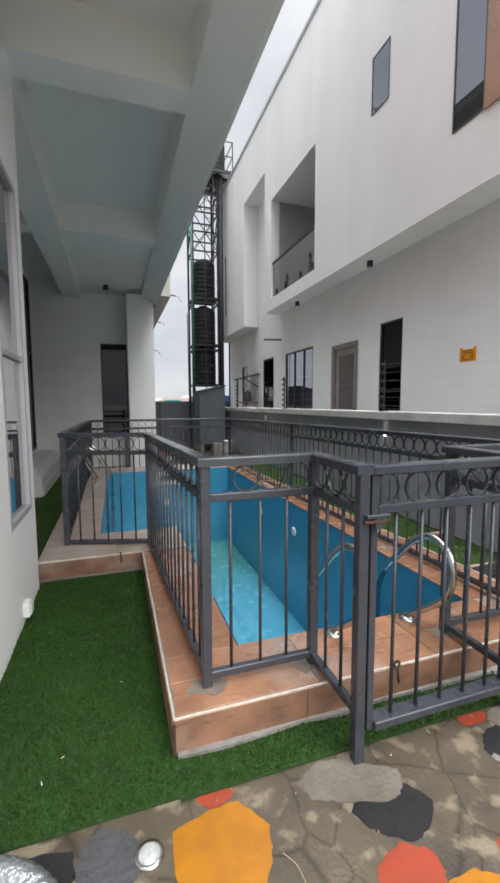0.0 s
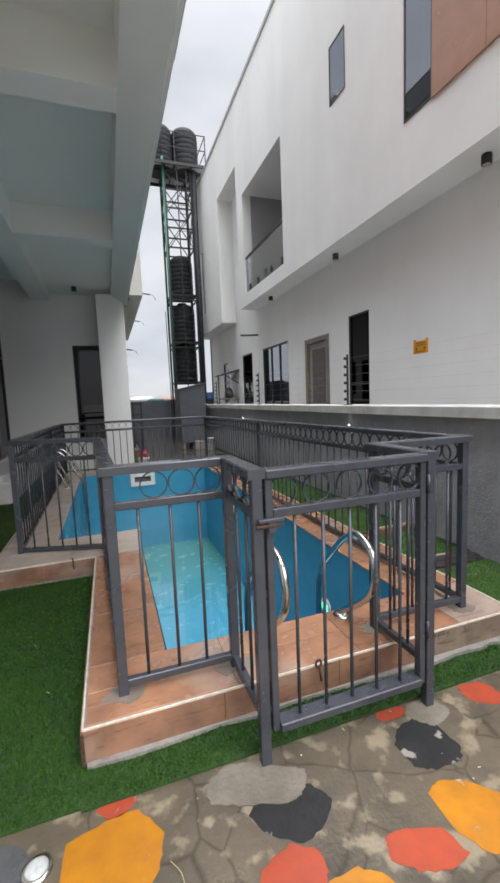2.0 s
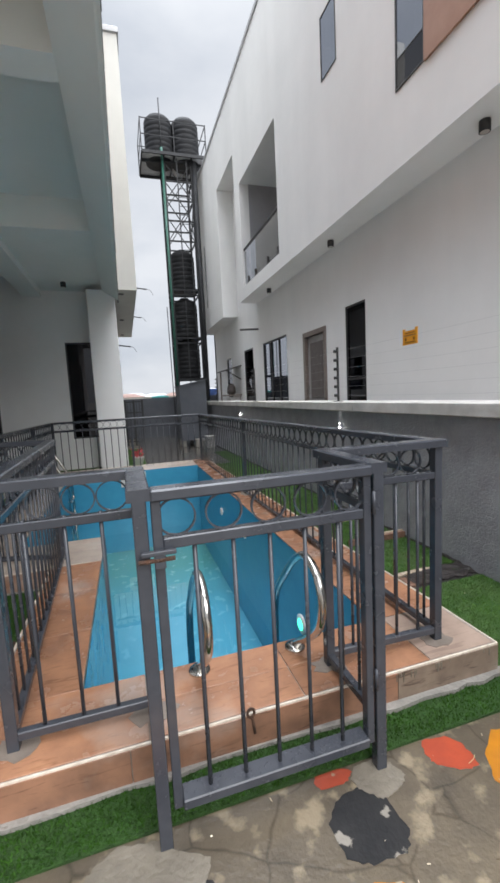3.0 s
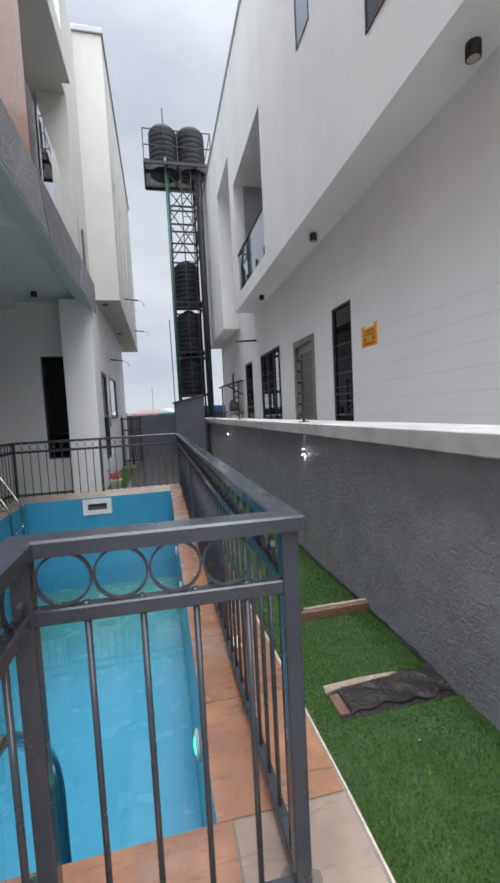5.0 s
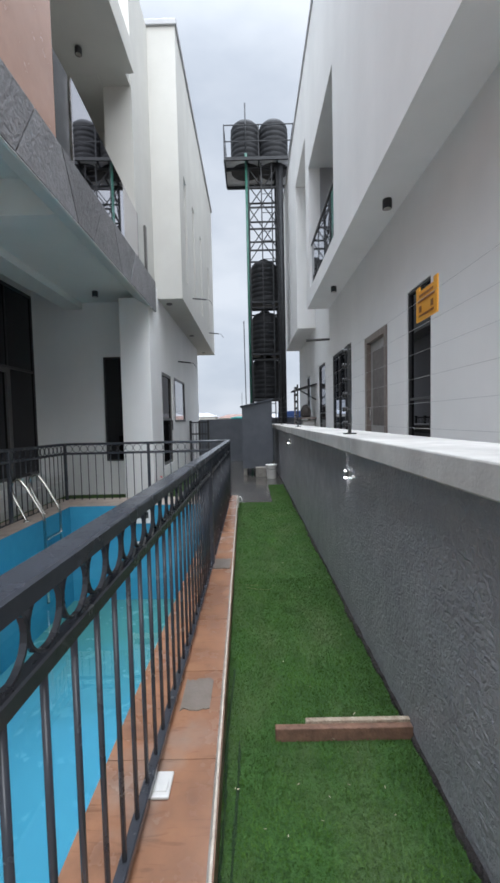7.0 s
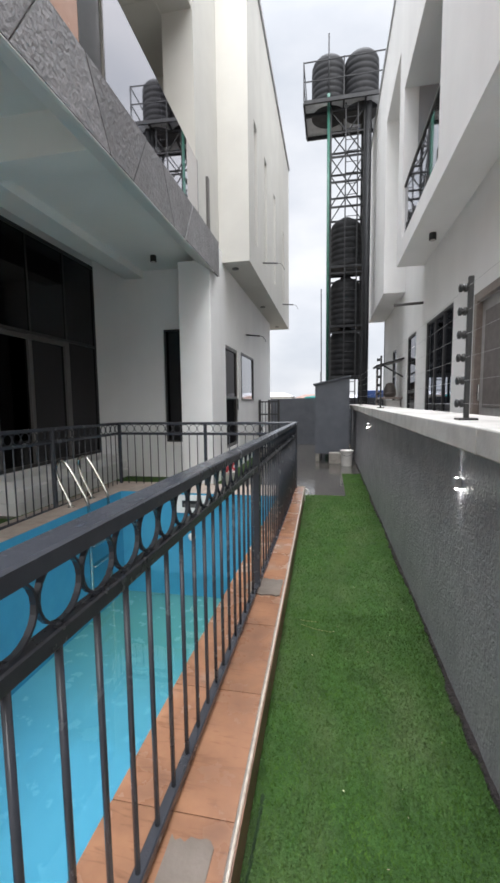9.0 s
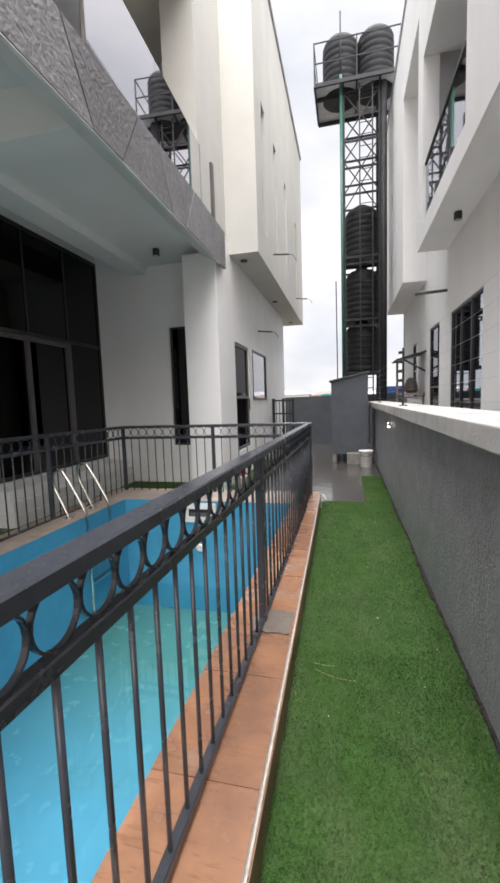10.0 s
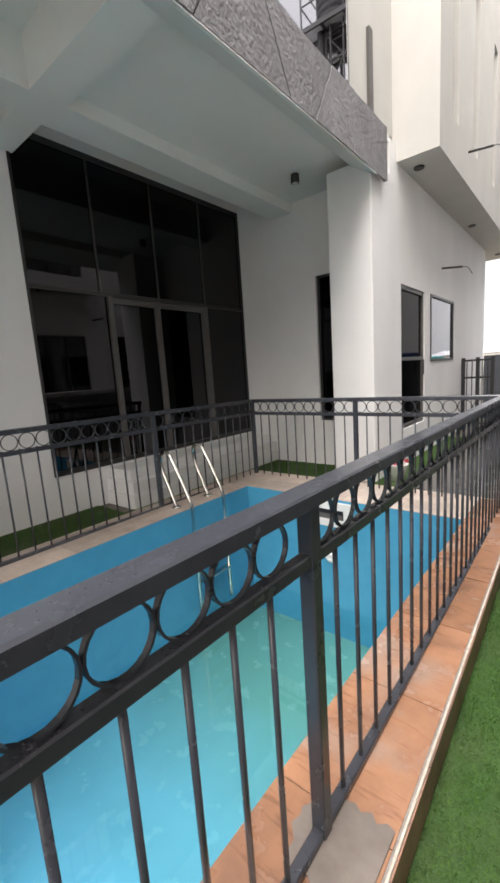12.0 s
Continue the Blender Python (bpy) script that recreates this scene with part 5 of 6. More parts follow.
    structure("roof_slab", box(0.309, 9.021, 7.63, 0.80, 9.299, 8.03), CREAMDIM, "pale roof slab resting on the pier", "roof")
    eave_lamp(0.2, 8.5, 7.61, "black cylinder downlight under the roof slab")
    # upper volume
    slits = [(11.26, 11.62, 4.83, 7.19), (12.6, 12.96, 4.83, 7.22), (14.2, 14.56, 4.83, 7.18), (16.37, 16.73, 4.83, 7.05)]
    structure("wall_volume", wall("x", 1.2, 1.42, 10.85, 18.35, 4.24, 9.9, slits), CREAMDIM, "cream rendered upper storey with slit windows", "wall")
    structure("wall_volume_front", box(0.40, 10.65, 4.24, 1.42, 10.85, 9.9), CREAMDIM, "cream rendered front of the upper storey", "wall")
    structure("wall_volume_end", box(-4.0, 18.1, 4.24, 1.2, 18.35, 9.9), CREAMDIM, "cream rendered end wall", "wall")
    structure("soffit_volume", box(-4.0, 10.85, 4.241, 1.2, 18.1, 4.36), CREAMDIM, "cream soffit under the overhanging storey", "soffit")
    structure("roof_volume", box(-4.0, 10.60, 9.901, 1.46, 18.4, 10.02, 0.012), TRIMGREY, "flat roof with a pale metal edge trim", "roof")
    for k, (a, b, c, d) in enumerate(slits):
        window("window_%d" % (10 + k), "x", 1.30, a, b, c, d, GREYFRAME, GREYGLASS, fw=0.025, label="tall slit window in the cream wall", back=ROOM, side=-1)
    for y in (11.04, 14.5, 17.7):
        rt = empty("ceiling_spot", 1.05, y, 4.24, "small recessed black soffit fitting", "downlight", "soffit fittings")
        part("ring_trim", lathe([(0.07, -0.02), (0.07, 0.0), (0.045, 0.002)], 16, (1.05, y, 4.24)), BLACK, rt)
    # pipes stubs with cables
    for y, z, x0 in ((12.98, 3.22, 0.86), (12.26, 4.71, 1.41), (16.3, 4.70, 1.41)):
        p = tagged(obj("pipe_stub", rod((x0, y, z), (x0 + 0.36, y - 0.05, z - 0.05), 0.018, 10), DARKFRAME, smooth=True), "dark conduit stub with loose cable ends", "pipe", "conduit stubs")
        part("cable", tube(smooth_path([(x0 + 0.36, y - 0.05, z - 0.05), (x0 + 0.45, y - 0.06, z - 0.08), (x0 + 0.52, y - 0.05, z - 0.2)]), 0.006, 6), DARKFRAME, p)


left_house()


# ---------------------------------------------------------------- tank tower
def water_tank(x, y, z, r=0.46, h=1.2):
    prof = [(r * 0.9, 0.0), (r, 0.04)]
    n = 7 if h < 1.8 else 9
    for k in range(n):
        z0 = 0.06 + (h * 0.74) * k / n
        dz = h * 0.74 / n
        prof += [(r, z0), (r, z0 + dz * 0.55), (r * 0.978, z0 + dz * 0.68), (r * 0.978, z0 + dz * 0.88)]
    prof += [(r * 0.99, h * 0.81), (r * 0.92, h * 0.87), (r * 0.74, h * 0.93), (r * 0.45, h * 0.965), (r * 0.36, h * 0.97)]
    root = empty("water_tank", x, y, z, "ribbed black plastic water tank with a domed top", "water tank", "water tanks")
    part("tank_body", lathe(prof, 28, (x, y, z)), TANK, root, "", True)
    part("tank_lid", lathe([(r * 0.37, h * 0.965), (r * 0.38, h * 0.985), (r * 0.36, h * 1.0), (r * 0.1, h * 1.015)], 24, (x, y, z)), TANK, root, "round screw lid", True)
    return root


TX0, TX1, TY0, TY1 = 2.93, 3.90, 15.6, 16.6
PLZ = 10.05
DECKPLATE = mat("weathered_deck_plate", (0.58, 0.59, 0.60), (0.40, 0.405, 0.415), 5.0, 0.6, 0.2, 30, big=0.3)
LATTICE = mat("dark_tower_steel", (0.030, 0.031, 0.034), (0.020, 0.021, 0.023), 6.0, 0.6, 0.1, 50, spec=0.3)


def tower():
    root = empty("tank_tower", (TX0 + TX1) / 2, 16.1, 0.0, "tall dark steel lattice tower carrying water tanks", "tower")
    legs = ((TX0, TY0), (TX1, TY0), (TX0, TY1), (TX1, TY1))
    for x, y in legs:
        part("leg", box(x - 0.035, y - 0.035, 0.0, x + 0.035, y + 0.035, PLZ, 0.004), LATTICE, root)
    levels = [2.25, 3.6, 3.78, 5.35, 5.53, 7.25, 7.95, 8.65, 9.3, 9.93]
    sides = (((TX0, TY0), (TX1, TY0)), ((TX0, TY1), (TX1, TY1)), ((TX0, TY0), (TX0, TY1)), ((TX1, TY0), (TX1, TY1)))
    for z in levels:
        for a, b in sides:
            part("crossbar", stick((*a, z), (*b, z), 0.04, 0.05), LATTICE, root)
    for z0, z1 in ((7.25, 8.65), (8.65, 9.93)):
        for a, b in sides:
            part("brace", stick((*a, z0), (*b, z1), 0.028), LATTICE, root)
            part("brace", stick((*b, z0), (*a, z1), 0.028), LATTICE, root)
    for z in (2.27, 3.80, 5.55):
        part("shelf", box(TX0, TY0, z, TX1, TY1, z + 0.03), LATTICE, root)
    # platform
    X0, X1, Y0, Y1 = 2.17, 4.42, 15.3, 16.95
    for y in (Y0, 15.86, Y1):
        part("platform_beam", stick((X0, y, PLZ), (X1, y, PLZ), 0.06, 0.1), LATTICE, root)
    for x in (X0, TX0, (X0 + X1) / 2, TX1, X1):
        part("platform_joist", stick((x, Y0 + 0.03, PLZ), (x, Y1 - 0.03, PLZ), 0.05, 0.06), LATTICE, root)
    for x0, x1 in ((X0, (X0 + X1) / 2 - 0.01), ((X0 + X1) / 2 + 0.01, X1)):
        part("deck_plate", box(x0, Y0, PLZ + 0.052, x1, Y1, PLZ + 0.062), DECKPLATE, root, "weathered pale steel deck plate")
    for x in (2.86, 3.82):
        part("tank_seat", lathe([(0.02, 0.0), (0.5, 0.0), (0.5, 0.016), (0.02, 0.016)], 28, (x, 16.1, PLZ + 0.032)), LATTICE, root, "round dark seat under a tank")
    for x in (X0, (X0 + X1) / 2, X1):
        for y in (Y0, Y1):
            part("rail_post", stick((x, y, PLZ + 0.05), (x, y, PLZ + 1.08), 0.032), LATTICE, root)
    for z in (PLZ + 0.55, PLZ + 1.06):
        part("guard_rail", stick((X0, Y0, z), (X1, Y0, z), 0.025), LATTICE, root)
        part("guard_rail", stick((X0, Y1, z), (X1, Y1, z), 0.025), LATTICE, root)
        part("guard_rail", stick((X0, Y0, z), (X0, Y1, z), 0.025), LATTICE, root)
        part("guard_rail", stick((X1, Y0, z), (X1, Y1, z), 0.025), LATTICE, root)
    part("green_pipe", rod((TX0 - 0.06, TY0 - 0.08, 0.0), (TX0 - 0.06, TY0 - 0.08, PLZ + 0.3), 0.042, 10), GREENPIPE, root, "green painted vertical pipe", True)
    part("lightning_rod", rod((TX0 - 0.06, TY0 - 0.08, PLZ + 0.3), (TX0 - 0.06, TY0 - 0.08, 11.95), 0.02, 8), LATTICE, root, "thin grey rod above the pipe", True)
    part("riser_pipe", rod((TX1 + 0.1, TY0 - 0.05, 0.0), (TX1 + 0.1, TY0 - 0.05, PLZ - 0.06), 0.09, 10), LATTICE, root, "", True)
    part("ladder_pipe", rod((TX0 - 0.22, TY0 - 0.05, 0.0), (TX0 - 0.25, TY0 - 0.05, 4.9), 0.015, 8), LATTICE, root, "", True)
    for x in (3.36, 3.70):
        part("ladder_stile", stick((x, TY0 - 0.16, 0.0), (x, TY0 - 0.16, PLZ - 0.06), 0.035), LATTICE, root)
    for k in range(33):
        part("ladder_rung", rod((3.36, TY0 - 0.16, 0.3 + 0.3 * k), (3.70, TY0 - 0.16, 0.3 + 0.3 * k), 0.011, 6), LATTICE, root)
    for x in (2.86, 3.82):
        water_tank(x, 16.1, PLZ + 0.062, 0.50, 1.60)
    for z in (2.30, 3.83, 5.58):
        water_tank((TX0 + TX1) / 2, 16.1, z, 0.465, 1.5)


tower()


# ---------------------------------------------------------------- yard end
def yard_end():
    structure("wall_yard_end", box(0.87, 17.2, 0.0, 6.0, 17.4, 1.62), GREYPLAIN, "grey painted wall at the yard's end", "wall")
    sh = empty("pump_shed", 3.05, 13.5, 0.0, "small dark grey shed with a sloping metal roof", "shed")
    bm = bmesh.new()
    v = [bm.verts.new(p) for p in ((2.60, 13.0, 0.20), (3.44, 13.0, 0.20), (3.44, 14.0, 0.20), (2.60, 14.0, 0.20), (2.60, 13.0, 1.93), (3.44, 13.0, 2.11), (3.44, 14.0, 2.11), (2.60, 14.0, 1.93))]
    for f in ((0, 1, 5, 4), (1, 2, 6, 5), (2, 3, 7, 6), (3, 0, 4, 7), (4, 5, 6, 7), (3, 2, 1, 0)):
        bm.faces.new([v[i] for i in f])
    part("shed_body", bm, GREYPLAIN, sh)
    part("shed_roof", stick((2.55, 13.5, 1.935), (3.47, 13.5, 2.132), 1.1, 0.03), GREYPLAIN, sh)
    for x in (2.66, 3.02, 3.34):
        part("foot_block", box(x - 0.05, 13.02, 0.0, x + 0.05, 13.98, 0.199, 0.008), GROUT, sh, "grey concrete block under the shed")
    tagged(obj("concrete_block", box(2.95, 12.6, 0.005, 3.26, 12.9, 0.26, 0.012), GROUT), "pale concrete block on the wet paving", "block")


yard_end()


def bucket():
    root = empty("bucket", 3.36, 12.35, 0.0, "white plastic bucket on the wet concrete", "bucket")
    part("bucket_body", lathe([(0.115, 0.0), (0.12, 0.01), (0.145, 0.34), (0.155, 0.35), (0.155, 0.37), (0.135, 0.37), (0.11, 0.03)], 22, (3.36, 12.35, 0)), PLASTICWHITE, root, "", True)
    part("bucket_handle", tube(smooth_path([(3.22, 12.35, 0.33), (3.25, 12.22, 0.28), (3.36, 12.18, 0.25), (3.47, 12.22, 0.28), (3.50, 12.35, 0.33)]), 0.005, 6), DARKFRAME, root)


bucket()

WETCONC = mat("wet_concrete", (0.15, 0.138, 0.122), (0.06, 0.055, 0.05), 3.0, 0.08, 0.22, 9, big=0.4, rvar=0.06, spec=0.8)
structure("pavement_wet", box(1.31, KY1 + 0.02, 0.0, 3.22, 17.2, 0.005), WETCONC, "wet shining concrete paving at the pool's far end", "pavement")
structure("pavement_wet", box(3.22, 11.22, 0.0, 3.597, 17.2, 0.005), WETCONC, "wet shining concrete paving beside the wall", "pavement")
# back walls that close both houses towards the yard
structure("wall_end", box(LOW_X + 0.22, -1.5, 0.0, 12.0, -1.25, 9.68), WHITE, "white end wall of the neighbouring house", "wall")
structure("wall_end", box(UP_X + 0.25, -1.5, SOFF + 0.12, LOW_X + 0.22, -1.3, 9.68), WHITE, "white end wall of the upper storey", "wall")


def side_gate():
    root = empty("side_gate", 1.15, 14.6, 0.0, "black metal side gate standing open by the wall", "gate")
    for x in (0.92, 1.2, 1.48):
        part("gate_post", box(x - 0.035, 14.57, 0.0, x + 0.035, 14.63, 1.58, 0.005), BLACK, root)
    for z in (0.15, 1.15, 1.52):
        part("gate_rail", box(0.92, 14.585, z - 0.02, 1.48, 14.615, z + 0.02), BLACK, root)
    for k in range(5):
        x = 0.99 + 0.1 * k
        part("gate_bar", rod((x, 14.6, 0.15), (x, 14.6, 1.52), 0.01, 6), BLACK, root)


side_gate()


def lean_to():
    """Small shelter against the neighbouring wall with stored goods."""
    root = empty("wall_shelter", 4.5, 14.0, 1.4, "small dark wall shelter with stored goods below it", "shelter")
    part("canopy", stick((4.75, 13.75, 2.55), (4.1, 13.75, 2.38), 0.9, 0.04), BLACK, root)
    part("strut", rod((4.74, 13.4, 2.1), (4.25, 13.4, 2.4), 0.02, 8), BLACK, root)
    part("post", box(4.18, 14.1, 0.0, 4.23, 14.15, 2.4), DOORWOOD, root)
    part("shelf", box(4.2, 13.4, 1.55, 4.74, 14.15, 1.6), DOORWOOD, root)
    part("cabinet", box(4.36, 13.55, 0.6, 4.72, 13.98, 1.52, 0.02), PLASTICWHITE, root, "white metal cabinet")
    part("sack", lathe([(0.10, 0.0), (0.16, 0.05), (0.15, 0.22), (0.10, 0.34), (0.04, 0.38)], 14, (4.5, 13.85, 1.6)), DOORPANEL, root, "dark full sack", True)
    part("stand", box(4.3, 13.5, 0.0, 4.74, 14.05, 0.58), GROUT, root)


lean_to()


# ---------------------------------------------------------------- distance
def far_house(x, y, w, d, h, wallm, roofm, label):
    root = empty("distant_house", x, y, 0.0, label, "house", "distant houses")
    part("house_wall", box(x - w / 2, y - d / 2, 0.0, x + w / 2, y + d / 2, h), wallm, root)
    bm = bmesh.new()
    a = [bm.verts.new(p) for p in ((x - w / 2 - 0.4, y - d / 2 - 0.4, h), (x + w / 2 + 0.4, y - d / 2 - 0.4, h), (x + w / 2 + 0.4, y + d / 2 + 0.4, h), (x - w / 2 - 0.4, y + d / 2 + 0.4, h), (x - w * 0.3, y, h * 1.35), (x + w * 0.3, y, h * 1.35))]
    for f in ((0, 1, 5, 4), (1, 2, 5), (2, 3, 4, 5), (3, 0, 4), (3, 2, 1, 0)):
        bm.faces.new([a[i] for i in f])
    part("house_roof", bm, roofm, root)
    for k in range(3):
        part("house_window", box(x - w * 0.35 + w * 0.28 * k, y - d / 2 - 0.02, h * 0.4, x - w * 0.2 + w * 0.28 * k, y - d / 2, h * 0.75), DARKFRAME, root)


ZINC = mat("pale_roof_sheet", (0.45, 0.46, 0.48), (0.33, 0.33, 0.35), 1.0, 0.5, big=0.2)
REDROOF = mat("rusty_roof_sheet", (0.25, 0.16, 0.13), (0.18, 0.11, 0.09), 1.0, 0.6, big=0.2)
rnd = random.Random(21)
for k in range(16):
    far_house(-26 + 4.4 * k + rnd.uniform(-1, 1), rnd.uniform(85, 130), rnd.uniform(5, 9), 6, rnd.uniform(1.9, 2.7), CREAMDIM, ZINC if k % 3 else REDROOF, "small distant house with a sheet metal roof")


def blue_container():
    root = empty("storage_container", 5.6, 24.0, 0.0, "blue metal storage container beyond the wall", "container")
    blue = mat("blue_metal_paint", (0.03, 0.07, 0.22), (0.02, 0.05, 0.16), 2.0, 0.5)
    part("container_body", box(4.4, 22.8, 0.0, 9.0, 25.2, 2.0, 0.02), blue, root)
    for k in range(14):
        part("rib", box(4.5 + 0.32 * k, 22.76, 0.1, 4.62 + 0.32 * k, 22.8, 1.9), blue, root)


blue_container()
mast = tagged(obj("radio_mast", rod((0.5, 110, 0), (0.5, 110, 9), 0.06, 6), LATTICE), "thin distant radio mast", "mast")


def cloth_bundle():
    root = empty("flower_pot", 1.12, 9.9, 0.0, "pale pot with red flowers beside the turf", "flower pot")
    part("pot", lathe([(0.08, 0.0), (0.13, 0.22), (0.14, 0.24), (0.11, 0.24), (0.10, 0.20)], 16, (1.12, 9.9, 0)), PLASTICWHITE, root, "", True)
    red = mat("red_petals", (0.45, 0.05, 0.06), (0.35, 0.04, 0.05), 9.0, 0.6)
    rr = random.Random(3)
    bm = bmesh.new()
    for k in range(60):
        c = Vector((1.12 + rr.gauss(0, 0.07), 9.9 + rr.gauss(0, 0.07), 0.32 + rr.gauss(0, 0.06)))
        m = Matrix.Translation(c) @ Euler((rr.uniform(0, 3), rr.uniform(0, 3), rr.uniform(0, 3))).to_matrix().to_4x4()
        bmesh.ops.create_circle(bm, cap_ends=True, segments=5, radius=0.03, matrix=m)
    part("blossoms", bm, red, root)


cloth_bundle()

# unseen pale floor and wall backing, added to bounce light onto the lower wall
BOUNCEPALE = mat("pale_bounce_surface", (0.62, 0.60, 0.56), (0.52, 0.50, 0.47), 4.0, 0.6, 0.1, 40, big=0.1)
structure("bounce_floor", box(WALL_X + 0.28, -1.5, 0.0, LOW_X, 17.2, 0.02), BOUNCEPALE, "unseen pale floor added to bounce light onto the neighbouring wall", "pavement")
structure("bounce_back_face", box(WALL_X + 0.281, -5.0, 0.0, WALL_X + 0.30, 15.2, 1.27), WHITE, "unseen white sheet added behind the boundary wall to bounce light", "wall")

# plain walls that close both houses at the back
structure("wall_east", box(11.8, -1.25, 0.0, 12.0, 17.0, 9.68), WHITE, "white outer wall of the neighbouring house", "wall")
structure("wall_west", box(-4.2, SOUTH, 0.0, -4.0, 18.35, 9.9), CREAMDIM, "cream outer wall of the pool house", "wall")
structure("wall_south", box(-4.0, SOUTH, 0.0, LX - 0.25, SOUTH + 0.2, 7.78), CREAMDIM, "cream end wall of the pool house", "wall")
structure("roof_flat", box(-4.0, SOUTH, 7.79, -2.2, 10.38, 8.0), CREAMDIM, "flat pale roof of the pool house", "roof")
structure("wall_inner", box(-4.0, 10.45, 0.0, -2.2, 10.65, 9.9), CREAMDIM, "plain inner wall of the pool house", "wall")

tarp = empty("covered_tank", 2.4, 18.0, 0.0, "low tank under a teal tarpaulin behind the yard wall", "tank")
part("tank_drum", lathe([(0.34, 0.0), (0.36, 0.05), (0.36, 1.5), (0.30, 1.56)], 20, (2.4, 18.0, 0.0)), TANK, tarp, "", True)
part("tarpaulin", lathe([(0.40, 1.50), (0.39, 1.60), (0.36, 1.68), (0.12, 1.72)], 18, (2.4, 18.0, 0.0)), mat("teal_tarpaulin", (0.03, 0.30, 0.28), (0.02, 0.22, 0.21), 6.0, 0.5, 0.2, 30), tarp, "teal tarpaulin cover")


# ---------------------------------------------------------------- small things
def silver_duct():
    pts = smooth_path([(-0.64, 1.34, 0.05), (-0.52, 1.32, 0.07), (-0.38, 1.28, 0.09), (-0.27, 1.20, 0.08), (-0.20, 1.09, 0.05), (-0.18, 0.99, 0.045)], 10)
    tagged(obj("flexible_duct", tube(pts, 0.045, 14, ripple=0.04), FOIL, smooth=True), "crinkled silver foil duct lying on the ground", "duct")


silver_duct()


def ground_light():
    root = empty("ground_light", 0.053, 1.27, 0.0, "round glass ground light set in the concrete", "ground light")
    part("rim", lathe([(0.05, 0.0), (0.05, 0.006), (0.04, 0.009)], 24, (0.053, 1.27, 0)), CHROME, root, "", True)
    part("glass_dome", lathe([(0.039, 0.006), (0.036, 0.012), (0.024, 0.017), (0.007, 0.019)], 24, (0.053, 1.27, 0)), LENSGLASS, root, "", True)


ground_light()


def eye_bolt():
    root = empty("eye_bolt", 1.35, KY0, 0.1, "rusty iron eye bolt on the kerb face", "eye bolt")
    pts = [Vector((1.33 + 0.016 * math.cos(a), KY0 - 0.012, 0.19 + 0.02 * math.sin(a))) for a in [2 * math.pi * k / 16 for k in range(17)]]
    part("loop", tube(pts, 0.006, 8), RUST, root, "", True)
    part("shank", rod((1.335, KY0 - 0.012, 0.172), (1.345, KY0 - 0.012, 0.09), 0.006, 8), RUST, root, "", True)


eye_bolt()


def deck_socket():
    root = empty("deck_socket", 2.49, 3.05, KERB, "white plastic socket cover on the pool deck", "socket")
    part("cover", box(2.455, 3.04, KERB + 0.002, 2.53, 3.15, KERB + 0.014, 0.004), PLASTICWHITE, root)
    part("lid", box(2.465, 3.06, KERB + 0.0142, 2.52, 3.11, KERB + 0.019, 0.002), PLASTICWHITE, root)


deck_socket()


def wall_outlet():
    root = empty("wall_outlet", LX, 3.06, 0.11, "white weatherproof outlet box low on the white wall", "outlet")
    part("outlet_box", box(LX, 3.01, 0.06, LX + 0.045, 3.11, 0.16, 0.008), PLASTICWHITE, root)
    part("outlet_lid", box(LX + 0.045, 3.02, 0.075, LX + 0.055, 3.10, 0.145, 0.004), PLASTICWHITE, root)


wall_outlet()


def rust_bits():
    """Rebar ends and a corner angle left in the kerb."""
    for x, y, z, h in ((KX0 - 0.012, 3.31, 0.10, 0.09), (KX0 - 0.012, 2.63, 0.11, 0.08), (0.0, KYM - 0.012, 0.10, 0.10)):
        tagged(obj("rebar_stub", rod((x, y, z), (x - 0.004, y, z + h), 0.006, 8), RUST, smooth=True), "short rusty rebar stub at the kerb", "rebar", "rebar stubs")
    tagged(obj("corner_angle", box(KX0 - 0.012, KY0 - 0.0135, 0.01, KX0 + 0.004, KY0 - 0.008, 0.16), RUST), "rusty steel angle on the kerb corner", "steel angle")


rust_bits()


def drain_hook():
    pts = smooth_path([(2.60, 8.75, 0.01), (2.60, 8.75, 0.13), (2.61, 8.73, 0.20), (2.65, 8.68, 0.20), (2.66, 8.67, 0.14), (2.62, 8.72, 0.12)], 5)
    tagged(obj("bent_pipe", tube(pts, 0.010, 8), PLASTICWHITE, smooth=True), "small bent white pipe beside the kerb", "pipe")


drain_hook()


